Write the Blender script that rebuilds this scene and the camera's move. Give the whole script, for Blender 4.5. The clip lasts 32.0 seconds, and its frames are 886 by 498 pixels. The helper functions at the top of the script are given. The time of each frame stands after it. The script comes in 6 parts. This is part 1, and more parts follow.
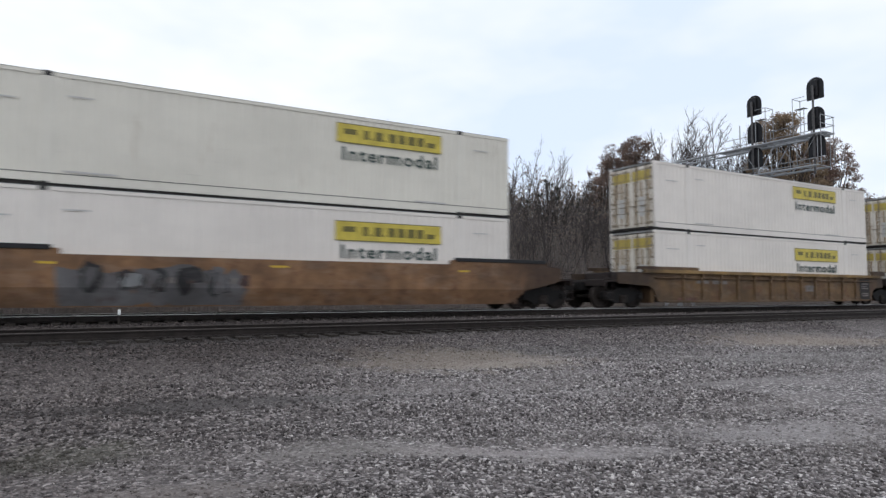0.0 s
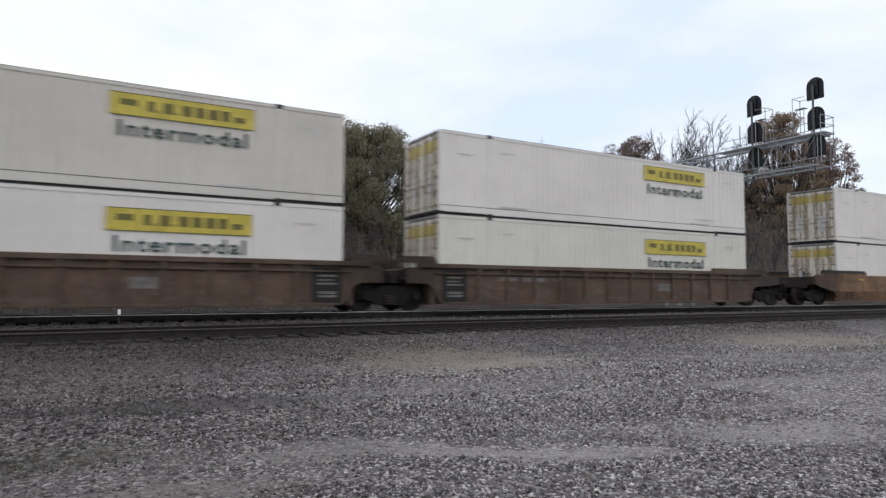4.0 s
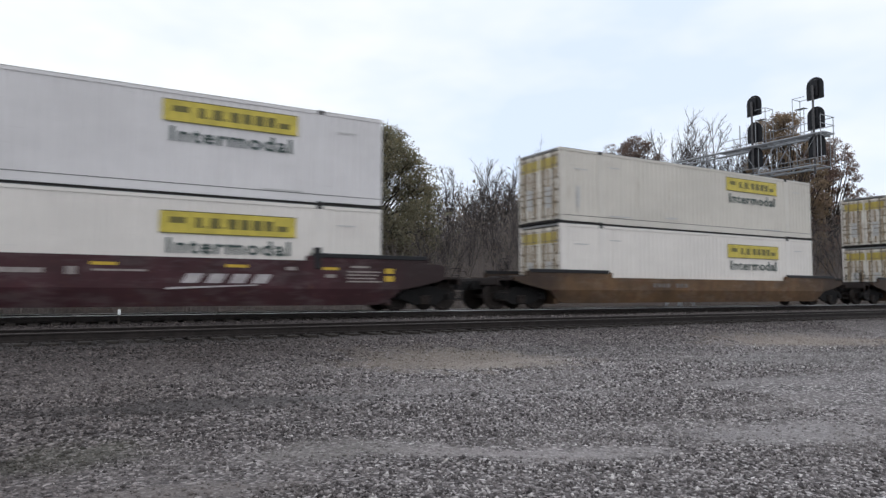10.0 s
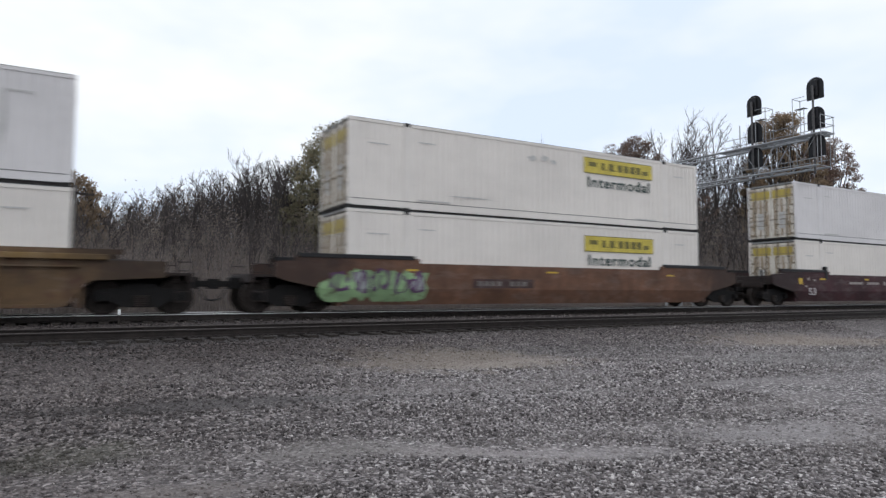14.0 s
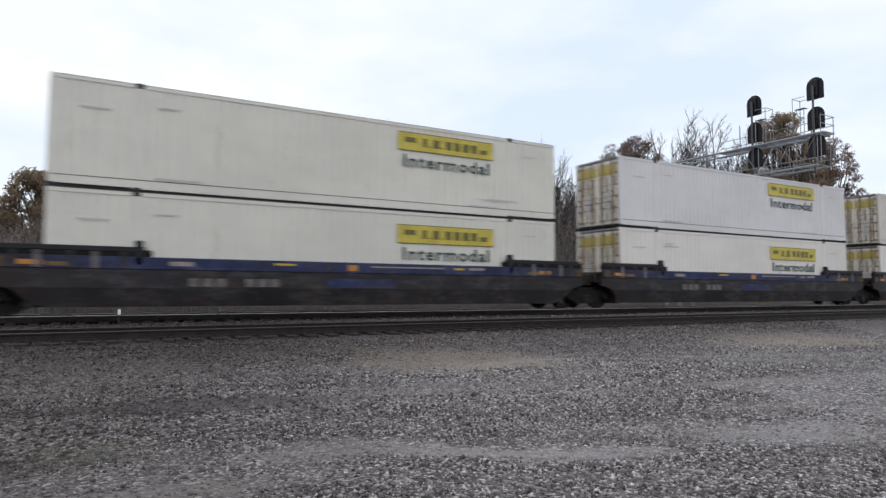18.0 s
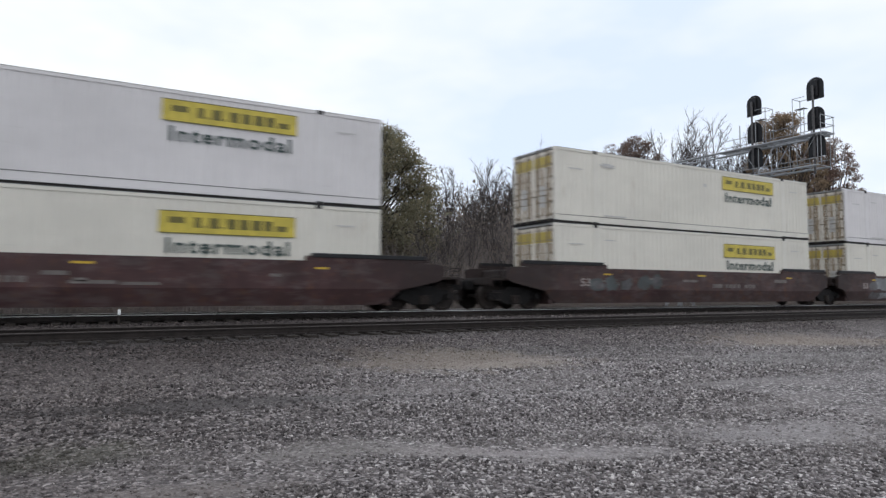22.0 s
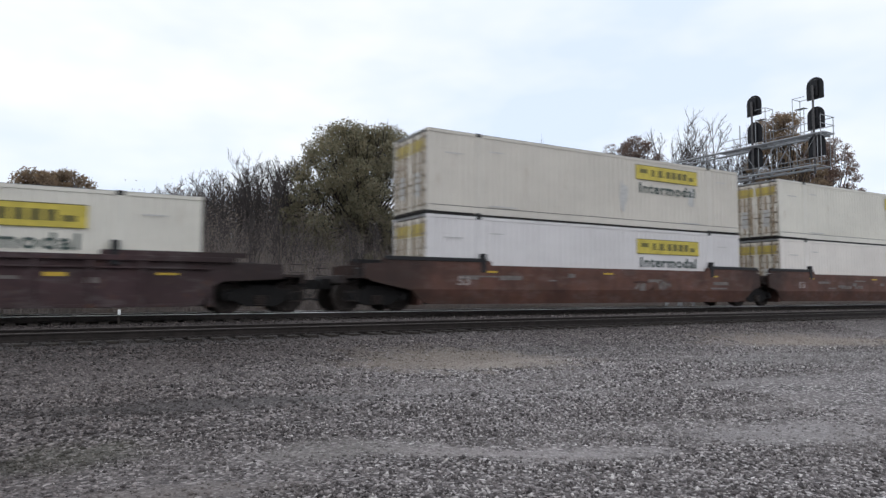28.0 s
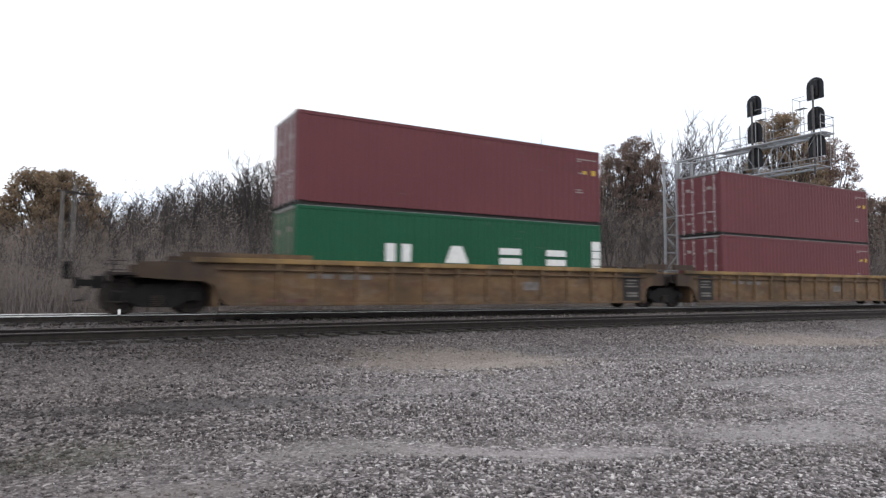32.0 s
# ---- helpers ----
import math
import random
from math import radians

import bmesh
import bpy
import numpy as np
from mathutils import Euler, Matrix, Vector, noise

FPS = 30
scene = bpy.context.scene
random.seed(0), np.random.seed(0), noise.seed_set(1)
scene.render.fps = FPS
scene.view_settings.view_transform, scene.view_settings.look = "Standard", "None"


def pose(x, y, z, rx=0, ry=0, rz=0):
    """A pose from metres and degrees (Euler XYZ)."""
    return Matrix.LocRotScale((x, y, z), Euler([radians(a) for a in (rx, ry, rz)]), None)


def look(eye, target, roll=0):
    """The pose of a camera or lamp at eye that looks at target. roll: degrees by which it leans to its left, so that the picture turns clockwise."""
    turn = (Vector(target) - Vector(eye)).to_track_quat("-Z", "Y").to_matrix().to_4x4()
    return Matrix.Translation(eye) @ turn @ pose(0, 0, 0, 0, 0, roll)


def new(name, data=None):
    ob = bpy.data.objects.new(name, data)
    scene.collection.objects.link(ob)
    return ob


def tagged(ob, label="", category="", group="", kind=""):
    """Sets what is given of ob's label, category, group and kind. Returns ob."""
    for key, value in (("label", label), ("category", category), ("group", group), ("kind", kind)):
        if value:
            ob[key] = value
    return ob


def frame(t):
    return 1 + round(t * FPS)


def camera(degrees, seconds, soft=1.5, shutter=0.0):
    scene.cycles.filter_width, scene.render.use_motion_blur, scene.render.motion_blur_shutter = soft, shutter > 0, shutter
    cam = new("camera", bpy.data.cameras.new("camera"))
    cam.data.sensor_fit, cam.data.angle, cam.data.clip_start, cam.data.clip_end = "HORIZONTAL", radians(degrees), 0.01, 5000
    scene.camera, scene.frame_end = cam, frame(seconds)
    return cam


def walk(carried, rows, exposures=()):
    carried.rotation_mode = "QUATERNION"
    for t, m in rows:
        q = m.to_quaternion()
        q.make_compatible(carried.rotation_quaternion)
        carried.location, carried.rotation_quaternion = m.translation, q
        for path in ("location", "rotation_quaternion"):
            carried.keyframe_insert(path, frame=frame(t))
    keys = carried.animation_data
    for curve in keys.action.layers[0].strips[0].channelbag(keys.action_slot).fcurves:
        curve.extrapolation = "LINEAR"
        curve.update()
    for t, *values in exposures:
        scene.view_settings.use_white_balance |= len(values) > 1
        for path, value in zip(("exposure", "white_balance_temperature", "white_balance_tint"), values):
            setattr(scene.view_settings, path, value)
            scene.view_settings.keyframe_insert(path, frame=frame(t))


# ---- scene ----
# ---- camera: stands still on the gravel beside the line; rail top of the main track is z = 0 ----
cam = camera(69.23, 32.0, soft=1.4, shutter=0.3)
EYE = Vector((0.0, 0.0, 0.668))
YAW, PITCH = radians(29.787), radians(3.728)
AIM = EYE + Vector((math.sin(YAW) * math.cos(PITCH), math.cos(YAW) * math.cos(PITCH), math.sin(PITCH))) * 10
STAND = look(EYE, AIM, 0.207)
walk(cam, [(0.0, STAND), (32.0, STAND)], [(0.0, 0.03, 6500, 10), (28.9, 0.03, 6500, 10), (30.1, 0.31, 6500, 10), (31.0, 0.40, 6550, 10), (32.0, 0.42, 6700, 11.5)])

# ---- overcast daylight ----
SUN_TURN, SUN_UP = radians(-28), radians(42)       # from behind the camera, to the left


def sky_world():
    w = bpy.data.worlds.new("overcast_sky")
    w.use_nodes = True
    nt = w.node_tree
    nt.nodes.clear()
    out = nt.nodes.new("ShaderNodeOutputWorld")
    mixs = nt.nodes.new("ShaderNodeMixShader")
    blue, cloud = nt.nodes.new("ShaderNodeBackground"), nt.nodes.new("ShaderNodeBackground")
    sky = nt.nodes.new("ShaderNodeTexSky")
    sky.sky_type, sky.sun_disc = "NISHITA", False
    sky.sun_elevation, sky.sun_rotation = SUN_UP, radians(208)
    blue.inputs["Strength"].default_value = 0.1
    nt.links.new(sky.outputs["Color"], blue.inputs["Color"])
    co = nt.nodes.new("ShaderNodeTexCoord")
    mp = nt.nodes.new("ShaderNodeMapping")
    mp.inputs["Scale"].default_value = (1.6, 1.6, 4.0)
    nt.links.new(co.outputs["Generated"], mp.inputs["Vector"])
    no = nt.nodes.new("ShaderNodeTexNoise")
    no.inputs["Scale"].default_value, no.inputs["Detail"].default_value = 1.5, 4.0
    no.inputs["Roughness"].default_value = 0.55
    nt.links.new(mp.outputs["Vector"], no.inputs["Vector"])
    ramp = nt.nodes.new("ShaderNodeValToRGB")
    e = ramp.color_ramp.elements
    e[0].position, e[0].color = 0.34, (0.722, 0.824, 0.99, 1)
    e[1].position, e[1].color = 0.64, (0.96, 0.983, 1.0, 1)
    nt.links.new(no.outputs["Fac"], ramp.inputs["Fac"])
    nt.links.new(ramp.outputs["Color"], cloud.inputs["Color"])
    # an overcast sky is brighter overhead than at the horizon
    sep = nt.nodes.new("ShaderNodeSeparateXYZ")
    nt.links.new(co.outputs["Generated"], sep.inputs["Vector"])
    mr = nt.nodes.new("ShaderNodeMapRange")
    mr.inputs["From Min"].default_value, mr.inputs["From Max"].default_value = 0.35, 1.0
    mr.inputs["To Min"].default_value, mr.inputs["To Max"].default_value = 1.12, 1.2
    nt.links.new(sep.outputs["Z"], mr.inputs["Value"])
    nt.links.new(mr.outputs["Result"], cloud.inputs["Strength"])
    mixs.inputs["Fac"].default_value = 0.9
    nt.links.new(blue.outputs[0], mixs.inputs[1])
    nt.links.new(cloud.outputs[0], mixs.inputs[2])
    nt.links.new(mixs.outputs[0], out.inputs["Surface"])
    scene.world = w


sky_world()
sun = new("sun", bpy.data.lights.new("sun", "SUN"))
sun.data.energy, sun.data.angle, sun.data.color = 0.3, radians(25), (1.0, 0.97, 0.93)
SUN_FROM = Vector((math.sin(SUN_TURN) * math.cos(SUN_UP), -math.cos(SUN_TURN) * math.cos(SUN_UP), math.sin(SUN_UP)))
sun.matrix_world = look(SUN_FROM * 50, (0, 0, 0))

# ---- materials ----
def node(nt, kind, **ins):
    n = nt.nodes.new(kind)
    for k, v in ins.items():
        n.inputs[k.replace("_", " ")].default_value = v
    return n


def start(name, rough, metal=0.0):
    m = bpy.data.materials.new(name)
    m.use_nodes = True
    nt = m.node_tree
    b = nt.nodes["Principled BSDF"]
    b.inputs["Roughness"].default_value, b.inputs["Metallic"].default_value = rough, metal
    return m, nt, b


def mixc(nt, fac, a, b, mode="MIX"):
    n = nt.nodes.new("ShaderNodeMix")
    n.data_type, n.blend_type = "RGBA", mode
    for sock, v in ((n.inputs[0], fac), (n.inputs[6], a), (n.inputs[7], b)):
        if isinstance(v, (int, float)):
            sock.default_value = v
        elif isinstance(v, tuple):
            sock.default_value = (*v, 1.0) if len(v) == 3 else v
        else:
            nt.links.new(v, sock)
    return n.outputs[2]


def coords(nt, scale=(1, 1, 1), world=False):
    if world:
        src = nt.nodes.new("ShaderNodeNewGeometry").outputs["Position"]
    else:
        src = nt.nodes.new("ShaderNodeTexCoord").outputs["Object"]
    mp = nt.nodes.new("ShaderNodeMapping")
    mp.inputs["Scale"].default_value = scale
    nt.links.new(src, mp.inputs["Vector"])
    return mp.outputs["Vector"]


def noisef(nt, vec, scale, detail=4.0, lo=0.35, hi=0.65, rough=0.6):
    n = node(nt, "ShaderNodeTexNoise", Scale=scale, Detail=detail, Roughness=rough)
    nt.links.new(vec, n.inputs["Vector"])
    r = node(nt, "ShaderNodeMapRange", From_Min=lo, From_Max=hi)
    nt.links.new(n.outputs["Fac"], r.inputs["Value"])
    return r.outputs["Result"]


def math_n(nt, op, a, b=0.0):
    n = nt.nodes.new("ShaderNodeMath")
    n.operation = op
    for s, v in zip(n.inputs, (a, b)):
        if isinstance(v, (int, float)):
            s.default_value = v
        else:
            nt.links.new(v, s)
    return n.outputs[0]


def bump(nt, b, height, strength=0.3, distance=0.01):
    n = node(nt, "ShaderNodeBump", Strength=strength, Distance=distance)
    nt.links.new(height, n.inputs["Height"])
    nt.links.new(n.outputs["Normal"], b.inputs["Normal"])


def obrand(nt):
    return nt.nodes.new("ShaderNodeObjectInfo").outputs["Random"]


def plain(name, col, rough=0.6, metal=0.0, vary=0.25, scale=6.0, bumpy=0.15):
    """A surface with blotches and grain in one hue."""
    m, nt, b = start(name, rough, metal)
    if max(col) < 0.06:
        b.inputs["Specular IOR Level"].default_value = 0.25
    v = coords(nt)
    dark = tuple(c * (1 - vary) for c in col)
    lite = tuple(min(1, c * (1 + vary * 0.7)) for c in col)
    c = mixc(nt, noisef(nt, v, scale), dark, lite)
    c = mixc(nt, math_n(nt, "MULTIPLY", noisef(nt, v, scale * 9), 0.3), c, dark)
    nt.links.new(c, b.inputs["Base Color"])
    if bumpy:
        bump(nt, b, noisef(nt, v, scale * 12, 3), bumpy, 0.004)
    return m


def car_paint(name, col, rust=0.35, grime=0.5, rustcol=(0.11, 0.05, 0.03), worn=0.5, soot=True):
    """Weathered freight-car paint: chalked and rubbed colour, rust patches, streaks running down, brake soot by the trucks."""
    m, nt, b = start(name, 0.65)
    b.inputs["Specular IOR Level"].default_value = 0.25
    v = coords(nt)
    c = mixc(nt, noisef(nt, v, 1.1), tuple(x * 0.74 for x in col), tuple(min(1, x * 1.25) for x in col))
    # rubbed and chalky patches in lengthwise smears
    chalk = noisef(nt, coords(nt, (0.55, 0.55, 1.7)), 2.1, 7, 0.49, 0.62, 0.68)
    c = mixc(nt, math_n(nt, "MULTIPLY", chalk, 0.8 * worn), c, tuple(x * 0.9 + 0.08 for x in col))
    streak = noisef(nt, coords(nt, (3.2, 3.2, 0.3)), 1.6, 5, 0.48, 0.7)
    c = mixc(nt, math_n(nt, "MULTIPLY", streak, 0.65 * grime), c, tuple(x * 0.35 for x in col))
    spots = noisef(nt, v, 3.2, 8, 0.62 - 0.2 * rust, 0.72 - 0.15 * rust, 0.7)
    c = mixc(nt, math_n(nt, "MULTIPLY", spots, 0.85), c, rustcol)
    film = noisef(nt, coords(nt, (0.5, 0.5, 1.2)), 1.3, 6, 0.42, 0.75)
    c = mixc(nt, math_n(nt, "MULTIPLY", film, grime), c, (0.034, 0.026, 0.022))
    if soot:
        sep = nt.nodes.new("ShaderNodeSeparateXYZ")
        nt.links.new(v, sep.inputs[0])
        near = node(nt, "ShaderNodeMapRange", From_Min=7.9, From_Max=9.5)
        nt.links.new(math_n(nt, "ADD", math_n(nt, "ABSOLUTE", sep.outputs["X"]), math_n(nt, "MULTIPLY", noisef(nt, v, 1.9, 6, 0.2, 0.8), 1.2)), near.inputs["Value"])
        c = mixc(nt, math_n(nt, "MULTIPLY", near.outputs["Result"], 0.72), c, (0.024, 0.018, 0.017))
    nt.links.new(c, b.inputs["Base Color"])
    bump(nt, b, noisef(nt, v, 30, 4), 0.2, 0.004)
    return m


def box_paint(name, col, grime=0.3, streak=0.25, rough=0.5, rust=0.0, gloss=0.5):
    """Container paint: faded, with faint streaks below the roof edge and road film."""
    m, nt, b = start(name, rough)
    b.inputs["Specular IOR Level"].default_value = gloss
    v = coords(nt)
    c = mixc(nt, noisef(nt, coords(nt, (0.35, 0.35, 0.6)), 1.0), tuple(x * 0.93 for x in col), tuple(min(1, x * 1.05) for x in col))
    st = noisef(nt, coords(nt, (4.0, 4.0, 0.22)), 2.0, 6, 0.55, 0.8)
    c = mixc(nt, math_n(nt, "MULTIPLY", st, streak), c, tuple(x * 0.72 for x in col))
    sp = noisef(nt, coords(nt, (1, 1, 1.4)), 2.6, 8, 0.64, 0.74, 0.65)
    c = mixc(nt, math_n(nt, "MULTIPLY", sp, grime * 0.7), c, tuple(x * 0.62 for x in col))
    fine = noisef(nt, v, 14, 4, 0.66, 0.72)
    c = mixc(nt, math_n(nt, "MULTIPLY", fine, grime * 0.5), c, (0.22, 0.2, 0.18))
    # dirt held in the corrugation, in uneven runs, and scuffs lengthwise
    runs = noisef(nt, coords(nt, (7.0, 7.0, 0.12)), 1.0, 3, 0.5, 0.72)
    where = noisef(nt, coords(nt, (0.3, 0.3, 0.5)), 1.3, 3, 0.42, 0.66)
    c = mixc(nt, math_n(nt, "MULTIPLY", math_n(nt, "MULTIPLY", runs, where), 0.22), c, tuple(x * 0.6 for x in col))
    scuff = noisef(nt, coords(nt, (0.45, 0.45, 6.0)), 1.6, 6, 0.66, 0.74)
    c = mixc(nt, math_n(nt, "MULTIPLY", scuff, grime * 0.8), c, (0.2, 0.18, 0.16))
    if rust:
        drip = noisef(nt, coords(nt, (2.6, 2.6, 0.5)), 1.6, 7, 0.6 - 0.12 * rust, 0.78 - 0.12 * rust, 0.7)
        c = mixc(nt, math_n(nt, "MULTIPLY", drip, min(0.75, 0.4 + rust * 0.5)), c, (0.26, 0.17, 0.095))
    nt.links.new(c, b.inputs["Base Color"])
    bump(nt, b, noisef(nt, v, 3.0, 3), 0.05, 0.01)
    return m


def gravel(name, stones=False):
    m, nt, b = start(name, 0.9)
    pos = coords(nt, (1, 1, 1), True)
    if stones:
        g = nt.nodes.new("ShaderNodeNewGeometry").outputs["Random Per Island"]
    else:
        vo = node(nt, "ShaderNodeTexVoronoi", Scale=33.0)
        nt.links.new(pos, vo.inputs["Vector"])
        sx = nt.nodes.new("ShaderNodeSeparateColor")
        nt.links.new(vo.outputs["Color"], sx.inputs[0])
        g = sx.outputs[0]
    ramp = nt.nodes.new("ShaderNodeValToRGB")
    e = ramp.color_ramp.elements
    e[0].position, e[0].color = 0.0, (0.04, 0.034, 0.033, 1)
    e[1].position, e[1].color = 1.0, (0.72, 0.672, 0.652, 1)
    for p, col in ((0.3, (0.098, 0.085, 0.084, 1)), (0.65, (0.21, 0.186, 0.182, 1)), (0.9, (0.42, 0.383, 0.373, 1))):
        k = e.new(p)
        k.color = col
    nt.links.new(g, ramp.inputs["Fac"])
    c = ramp.outputs["Color"]
    # wheel-worn dust, darker damp bands along the drive, pale sandy spots
    along = coords(nt, (0.16, 0.55, 0.5), True)
    worn = noisef(nt, along, 1.1, 6, 0.5, 0.66)
    c = mixc(nt, math_n(nt, "MULTIPLY", worn, 0.5), c, (0.255, 0.23, 0.222))
    damp = noisef(nt, coords(nt, (0.1, 0.5, 0.5), True), 0.9, 5, 0.52, 0.7)
    c = mixc(nt, math_n(nt, "MULTIPLY", damp, 0.42), c, (0.082, 0.076, 0.074))

    def patch(x, y, turn, rx, ry, col, amount):
        mp = nt.nodes.new("ShaderNodeMapping")
        mp.vector_type = "TEXTURE"
        mp.inputs["Location"].default_value = (x, y, -0.83)
        mp.inputs["Rotation"].default_value = (0, 0, radians(turn))
        mp.inputs["Scale"].default_value = (rx, ry, 3.0)
        nt.links.new(pos, mp.inputs["Vector"])
        ln = nt.nodes.new("ShaderNodeVectorMath")
        ln.operation = "LENGTH"
        nt.links.new(mp.outputs["Vector"], ln.inputs[0])
        wob = math_n(nt, "ADD", ln.outputs["Value"], math_n(nt, "MULTIPLY", noisef(nt, pos, 2.3, 8, 0.28, 0.72, 0.7), 1.0))
        r = node(nt, "ShaderNodeMapRange", From_Min=1.5, From_Max=0.95)
        nt.links.new(wob, r.inputs["Value"])
        return mixc(nt, math_n(nt, "MULTIPLY", r.outputs["Result"], amount), c, col)

    c = patch(7.2, 11.5, -18, 3.2, 1.7, (0.28, 0.235, 0.192), 0.7)
    c = patch(19.3, 11.4, -12, 4.5, 1.6, (0.3, 0.25, 0.205), 0.7)
    c = patch(3.1, 5.35, -28, 0.85, 0.36, (0.32, 0.288, 0.278), 0.6)
    c = patch(3.85, 4.85, -30, 0.8, 0.42, (0.33, 0.298, 0.29), 0.62)
    c = patch(4.6, 4.55, -34, 0.7, 0.34, (0.32, 0.292, 0.284), 0.6)
    c = patch(6.6, 4.2, -35, 1.6, 0.7, (0.31, 0.285, 0.278), 0.6)
    c = patch(2.2, 5.8, -10, 1.0, 0.5, (0.27, 0.25, 0.235), 0.6)
    c = patch(0.0, 6.9, 0, 0.9, 0.7, (0.135, 0.135, 0.1), 0.5)
    c = patch(1.2, 9.0, -18, 3.4, 0.75, (0.08, 0.073, 0.072), 0.68)
    c = patch(0.6, 5.0, -20, 1.1, 0.4, (0.27, 0.24, 0.225), 0.7)
    c = patch(14.0, 9.0, -20, 5.0, 1.5, (0.26, 0.245, 0.235), 0.5)
    # darker towards the west end of the yard, with an uneven edge
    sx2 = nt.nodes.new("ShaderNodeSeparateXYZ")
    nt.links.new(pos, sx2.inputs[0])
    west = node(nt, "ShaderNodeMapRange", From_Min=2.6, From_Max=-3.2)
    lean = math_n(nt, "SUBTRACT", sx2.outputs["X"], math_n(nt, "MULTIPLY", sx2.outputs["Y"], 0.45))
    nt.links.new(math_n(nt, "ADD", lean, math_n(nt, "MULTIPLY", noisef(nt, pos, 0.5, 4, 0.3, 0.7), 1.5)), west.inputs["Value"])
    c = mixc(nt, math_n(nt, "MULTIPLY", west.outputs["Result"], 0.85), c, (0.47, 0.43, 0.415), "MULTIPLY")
    # grimy ballast shoulder in front of the siding
    sy4 = nt.nodes.new("ShaderNodeSeparateXYZ")
    nt.links.new(pos, sy4.inputs[0])
    sh = node(nt, "ShaderNodeMapRange", From_Min=11.6, From_Max=13.6)
    nt.links.new(math_n(nt, "ADD", sy4.outputs["Y"], math_n(nt, "MULTIPLY", noisef(nt, pos, 1.1, 5, 0.3, 0.7), 0.7)), sh.inputs["Value"])
    c = mixc(nt, math_n(nt, "MULTIPLY", sh.outputs["Result"], 0.85), c, (0.4, 0.365, 0.355), "MULTIPLY")
    # oily dark stone inside the siding
    sy3 = nt.nodes.new("ShaderNodeSeparateXYZ")
    nt.links.new(pos, sy3.inputs[0])
    off = math_n(nt, "ABSOLUTE", math_n(nt, "SUBTRACT", sy3.outputs["Y"], 15.65))
    oil = node(nt, "ShaderNodeMapRange", From_Min=2.1, From_Max=1.4)
    nt.links.new(math_n(nt, "ADD", off, math_n(nt, "MULTIPLY", noisef(nt, pos, 2.0, 4, 0.3, 0.7), 0.3)), oil.inputs["Value"])
    c = mixc(nt, math_n(nt, "MULTIPLY", oil.outputs["Result"], 0.84), c, (0.034, 0.028, 0.026))
    # brown earth and dead grass beyond the line
    sep = nt.nodes.new("ShaderNodeSeparateXYZ")
    nt.links.new(pos, sep.inputs[0])
    far = node(nt, "ShaderNodeMapRange", From_Min=23.0, From_Max=25.0)
    nt.links.new(math_n(nt, "ADD", sep.outputs["Y"], math_n(nt, "MULTIPLY", noisef(nt, pos, 0.8), 1.4)), far.inputs["Value"])
    earth = mixc(nt, noisef(nt, pos, 0.7), (0.075, 0.06, 0.038), (0.14, 0.115, 0.07))
    c = mixc(nt, far.outputs["Result"], c, earth)
    nt.links.new(c, b.inputs["Base Color"])
    if not stones:
        bump(nt, b, vo.outputs["Distance"], 0.9, 0.03)
    else:
        bump(nt, b, noisef(nt, pos, 60, 3), 0.4, 0.01)
    return m


def bark(name, col):
    m, nt, b = start(name, 0.9)
    v = coords(nt, (1, 1, 0.25))
    c = mixc(nt, noisef(nt, v, 9, 5), tuple(x * 0.6 for x in col), tuple(x * 1.35 for x in col))
    c = mixc(nt, math_n(nt, "MULTIPLY", obrand(nt), 0.35), c, tuple(x * 0.55 for x in col))
    nt.links.new(c, b.inputs["Base Color"])
    bump(nt, b, noisef(nt, v, 18, 4), 0.5, 0.02)
    return m


def leaves(name, cols):
    m, nt, b = start(name, 0.75)
    g = nt.nodes.new("ShaderNodeNewGeometry").outputs["Random Per Island"]
    ramp = nt.nodes.new("ShaderNodeValToRGB")
    e = ramp.color_ramp.elements
    e[0].color, e[1].color = (*cols[0], 1), (*cols[-1], 1)
    for i, cc in enumerate(cols[1:-1]):
        k = e.new((i + 1) / (len(cols) - 1))
        k.color = (*cc, 1)
    nt.links.new(g, ramp.inputs["Fac"])
    c = mixc(nt, noisef(nt, coords(nt), 0.55, 3), ramp.outputs["Color"], mixc(nt, 0.5, ramp.outputs["Color"], cols[0]))
    nt.links.new(c, b.inputs["Base Color"])
    # thin leaves let light through
    thin, both = nt.nodes.new("ShaderNodeBsdfTranslucent"), nt.nodes.new("ShaderNodeMixShader")
    nt.links.new(mixc(nt, 1.0, c, (1.0, 0.9, 0.7), "MULTIPLY"), thin.inputs["Color"])
    both.inputs[0].default_value = 0.45
    nt.links.new(b.outputs[0], both.inputs[1])
    nt.links.new(thin.outputs[0], both.inputs[2])
    nt.links.new(both.outputs[0], nt.nodes["Material Output"].inputs["Surface"])
    return m


M = {}
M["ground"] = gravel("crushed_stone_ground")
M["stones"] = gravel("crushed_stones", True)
M["rail_side"] = plain("rusted_rail", (0.024, 0.019, 0.017), 0.75, 0.0, 0.35, 5)
M["rail_top"] = plain("worn_rail_head", (0.72, 0.71, 0.7), 0.4, 0.75, 0.1, 8, 0)
M["rail_top_dull"] = plain("dull_rail_head", (0.07, 0.058, 0.053), 0.6, 0.3, 0.25, 8, 0)
M["tie"] = plain("creosoted_timber", (0.036, 0.03, 0.026), 0.9, 0.0, 0.4, 7, 0.4)
M["steel_dark"] = plain("grimy_cast_steel", (0.009, 0.008, 0.008), 0.75, 0.0, 0.4, 9, 0.3)
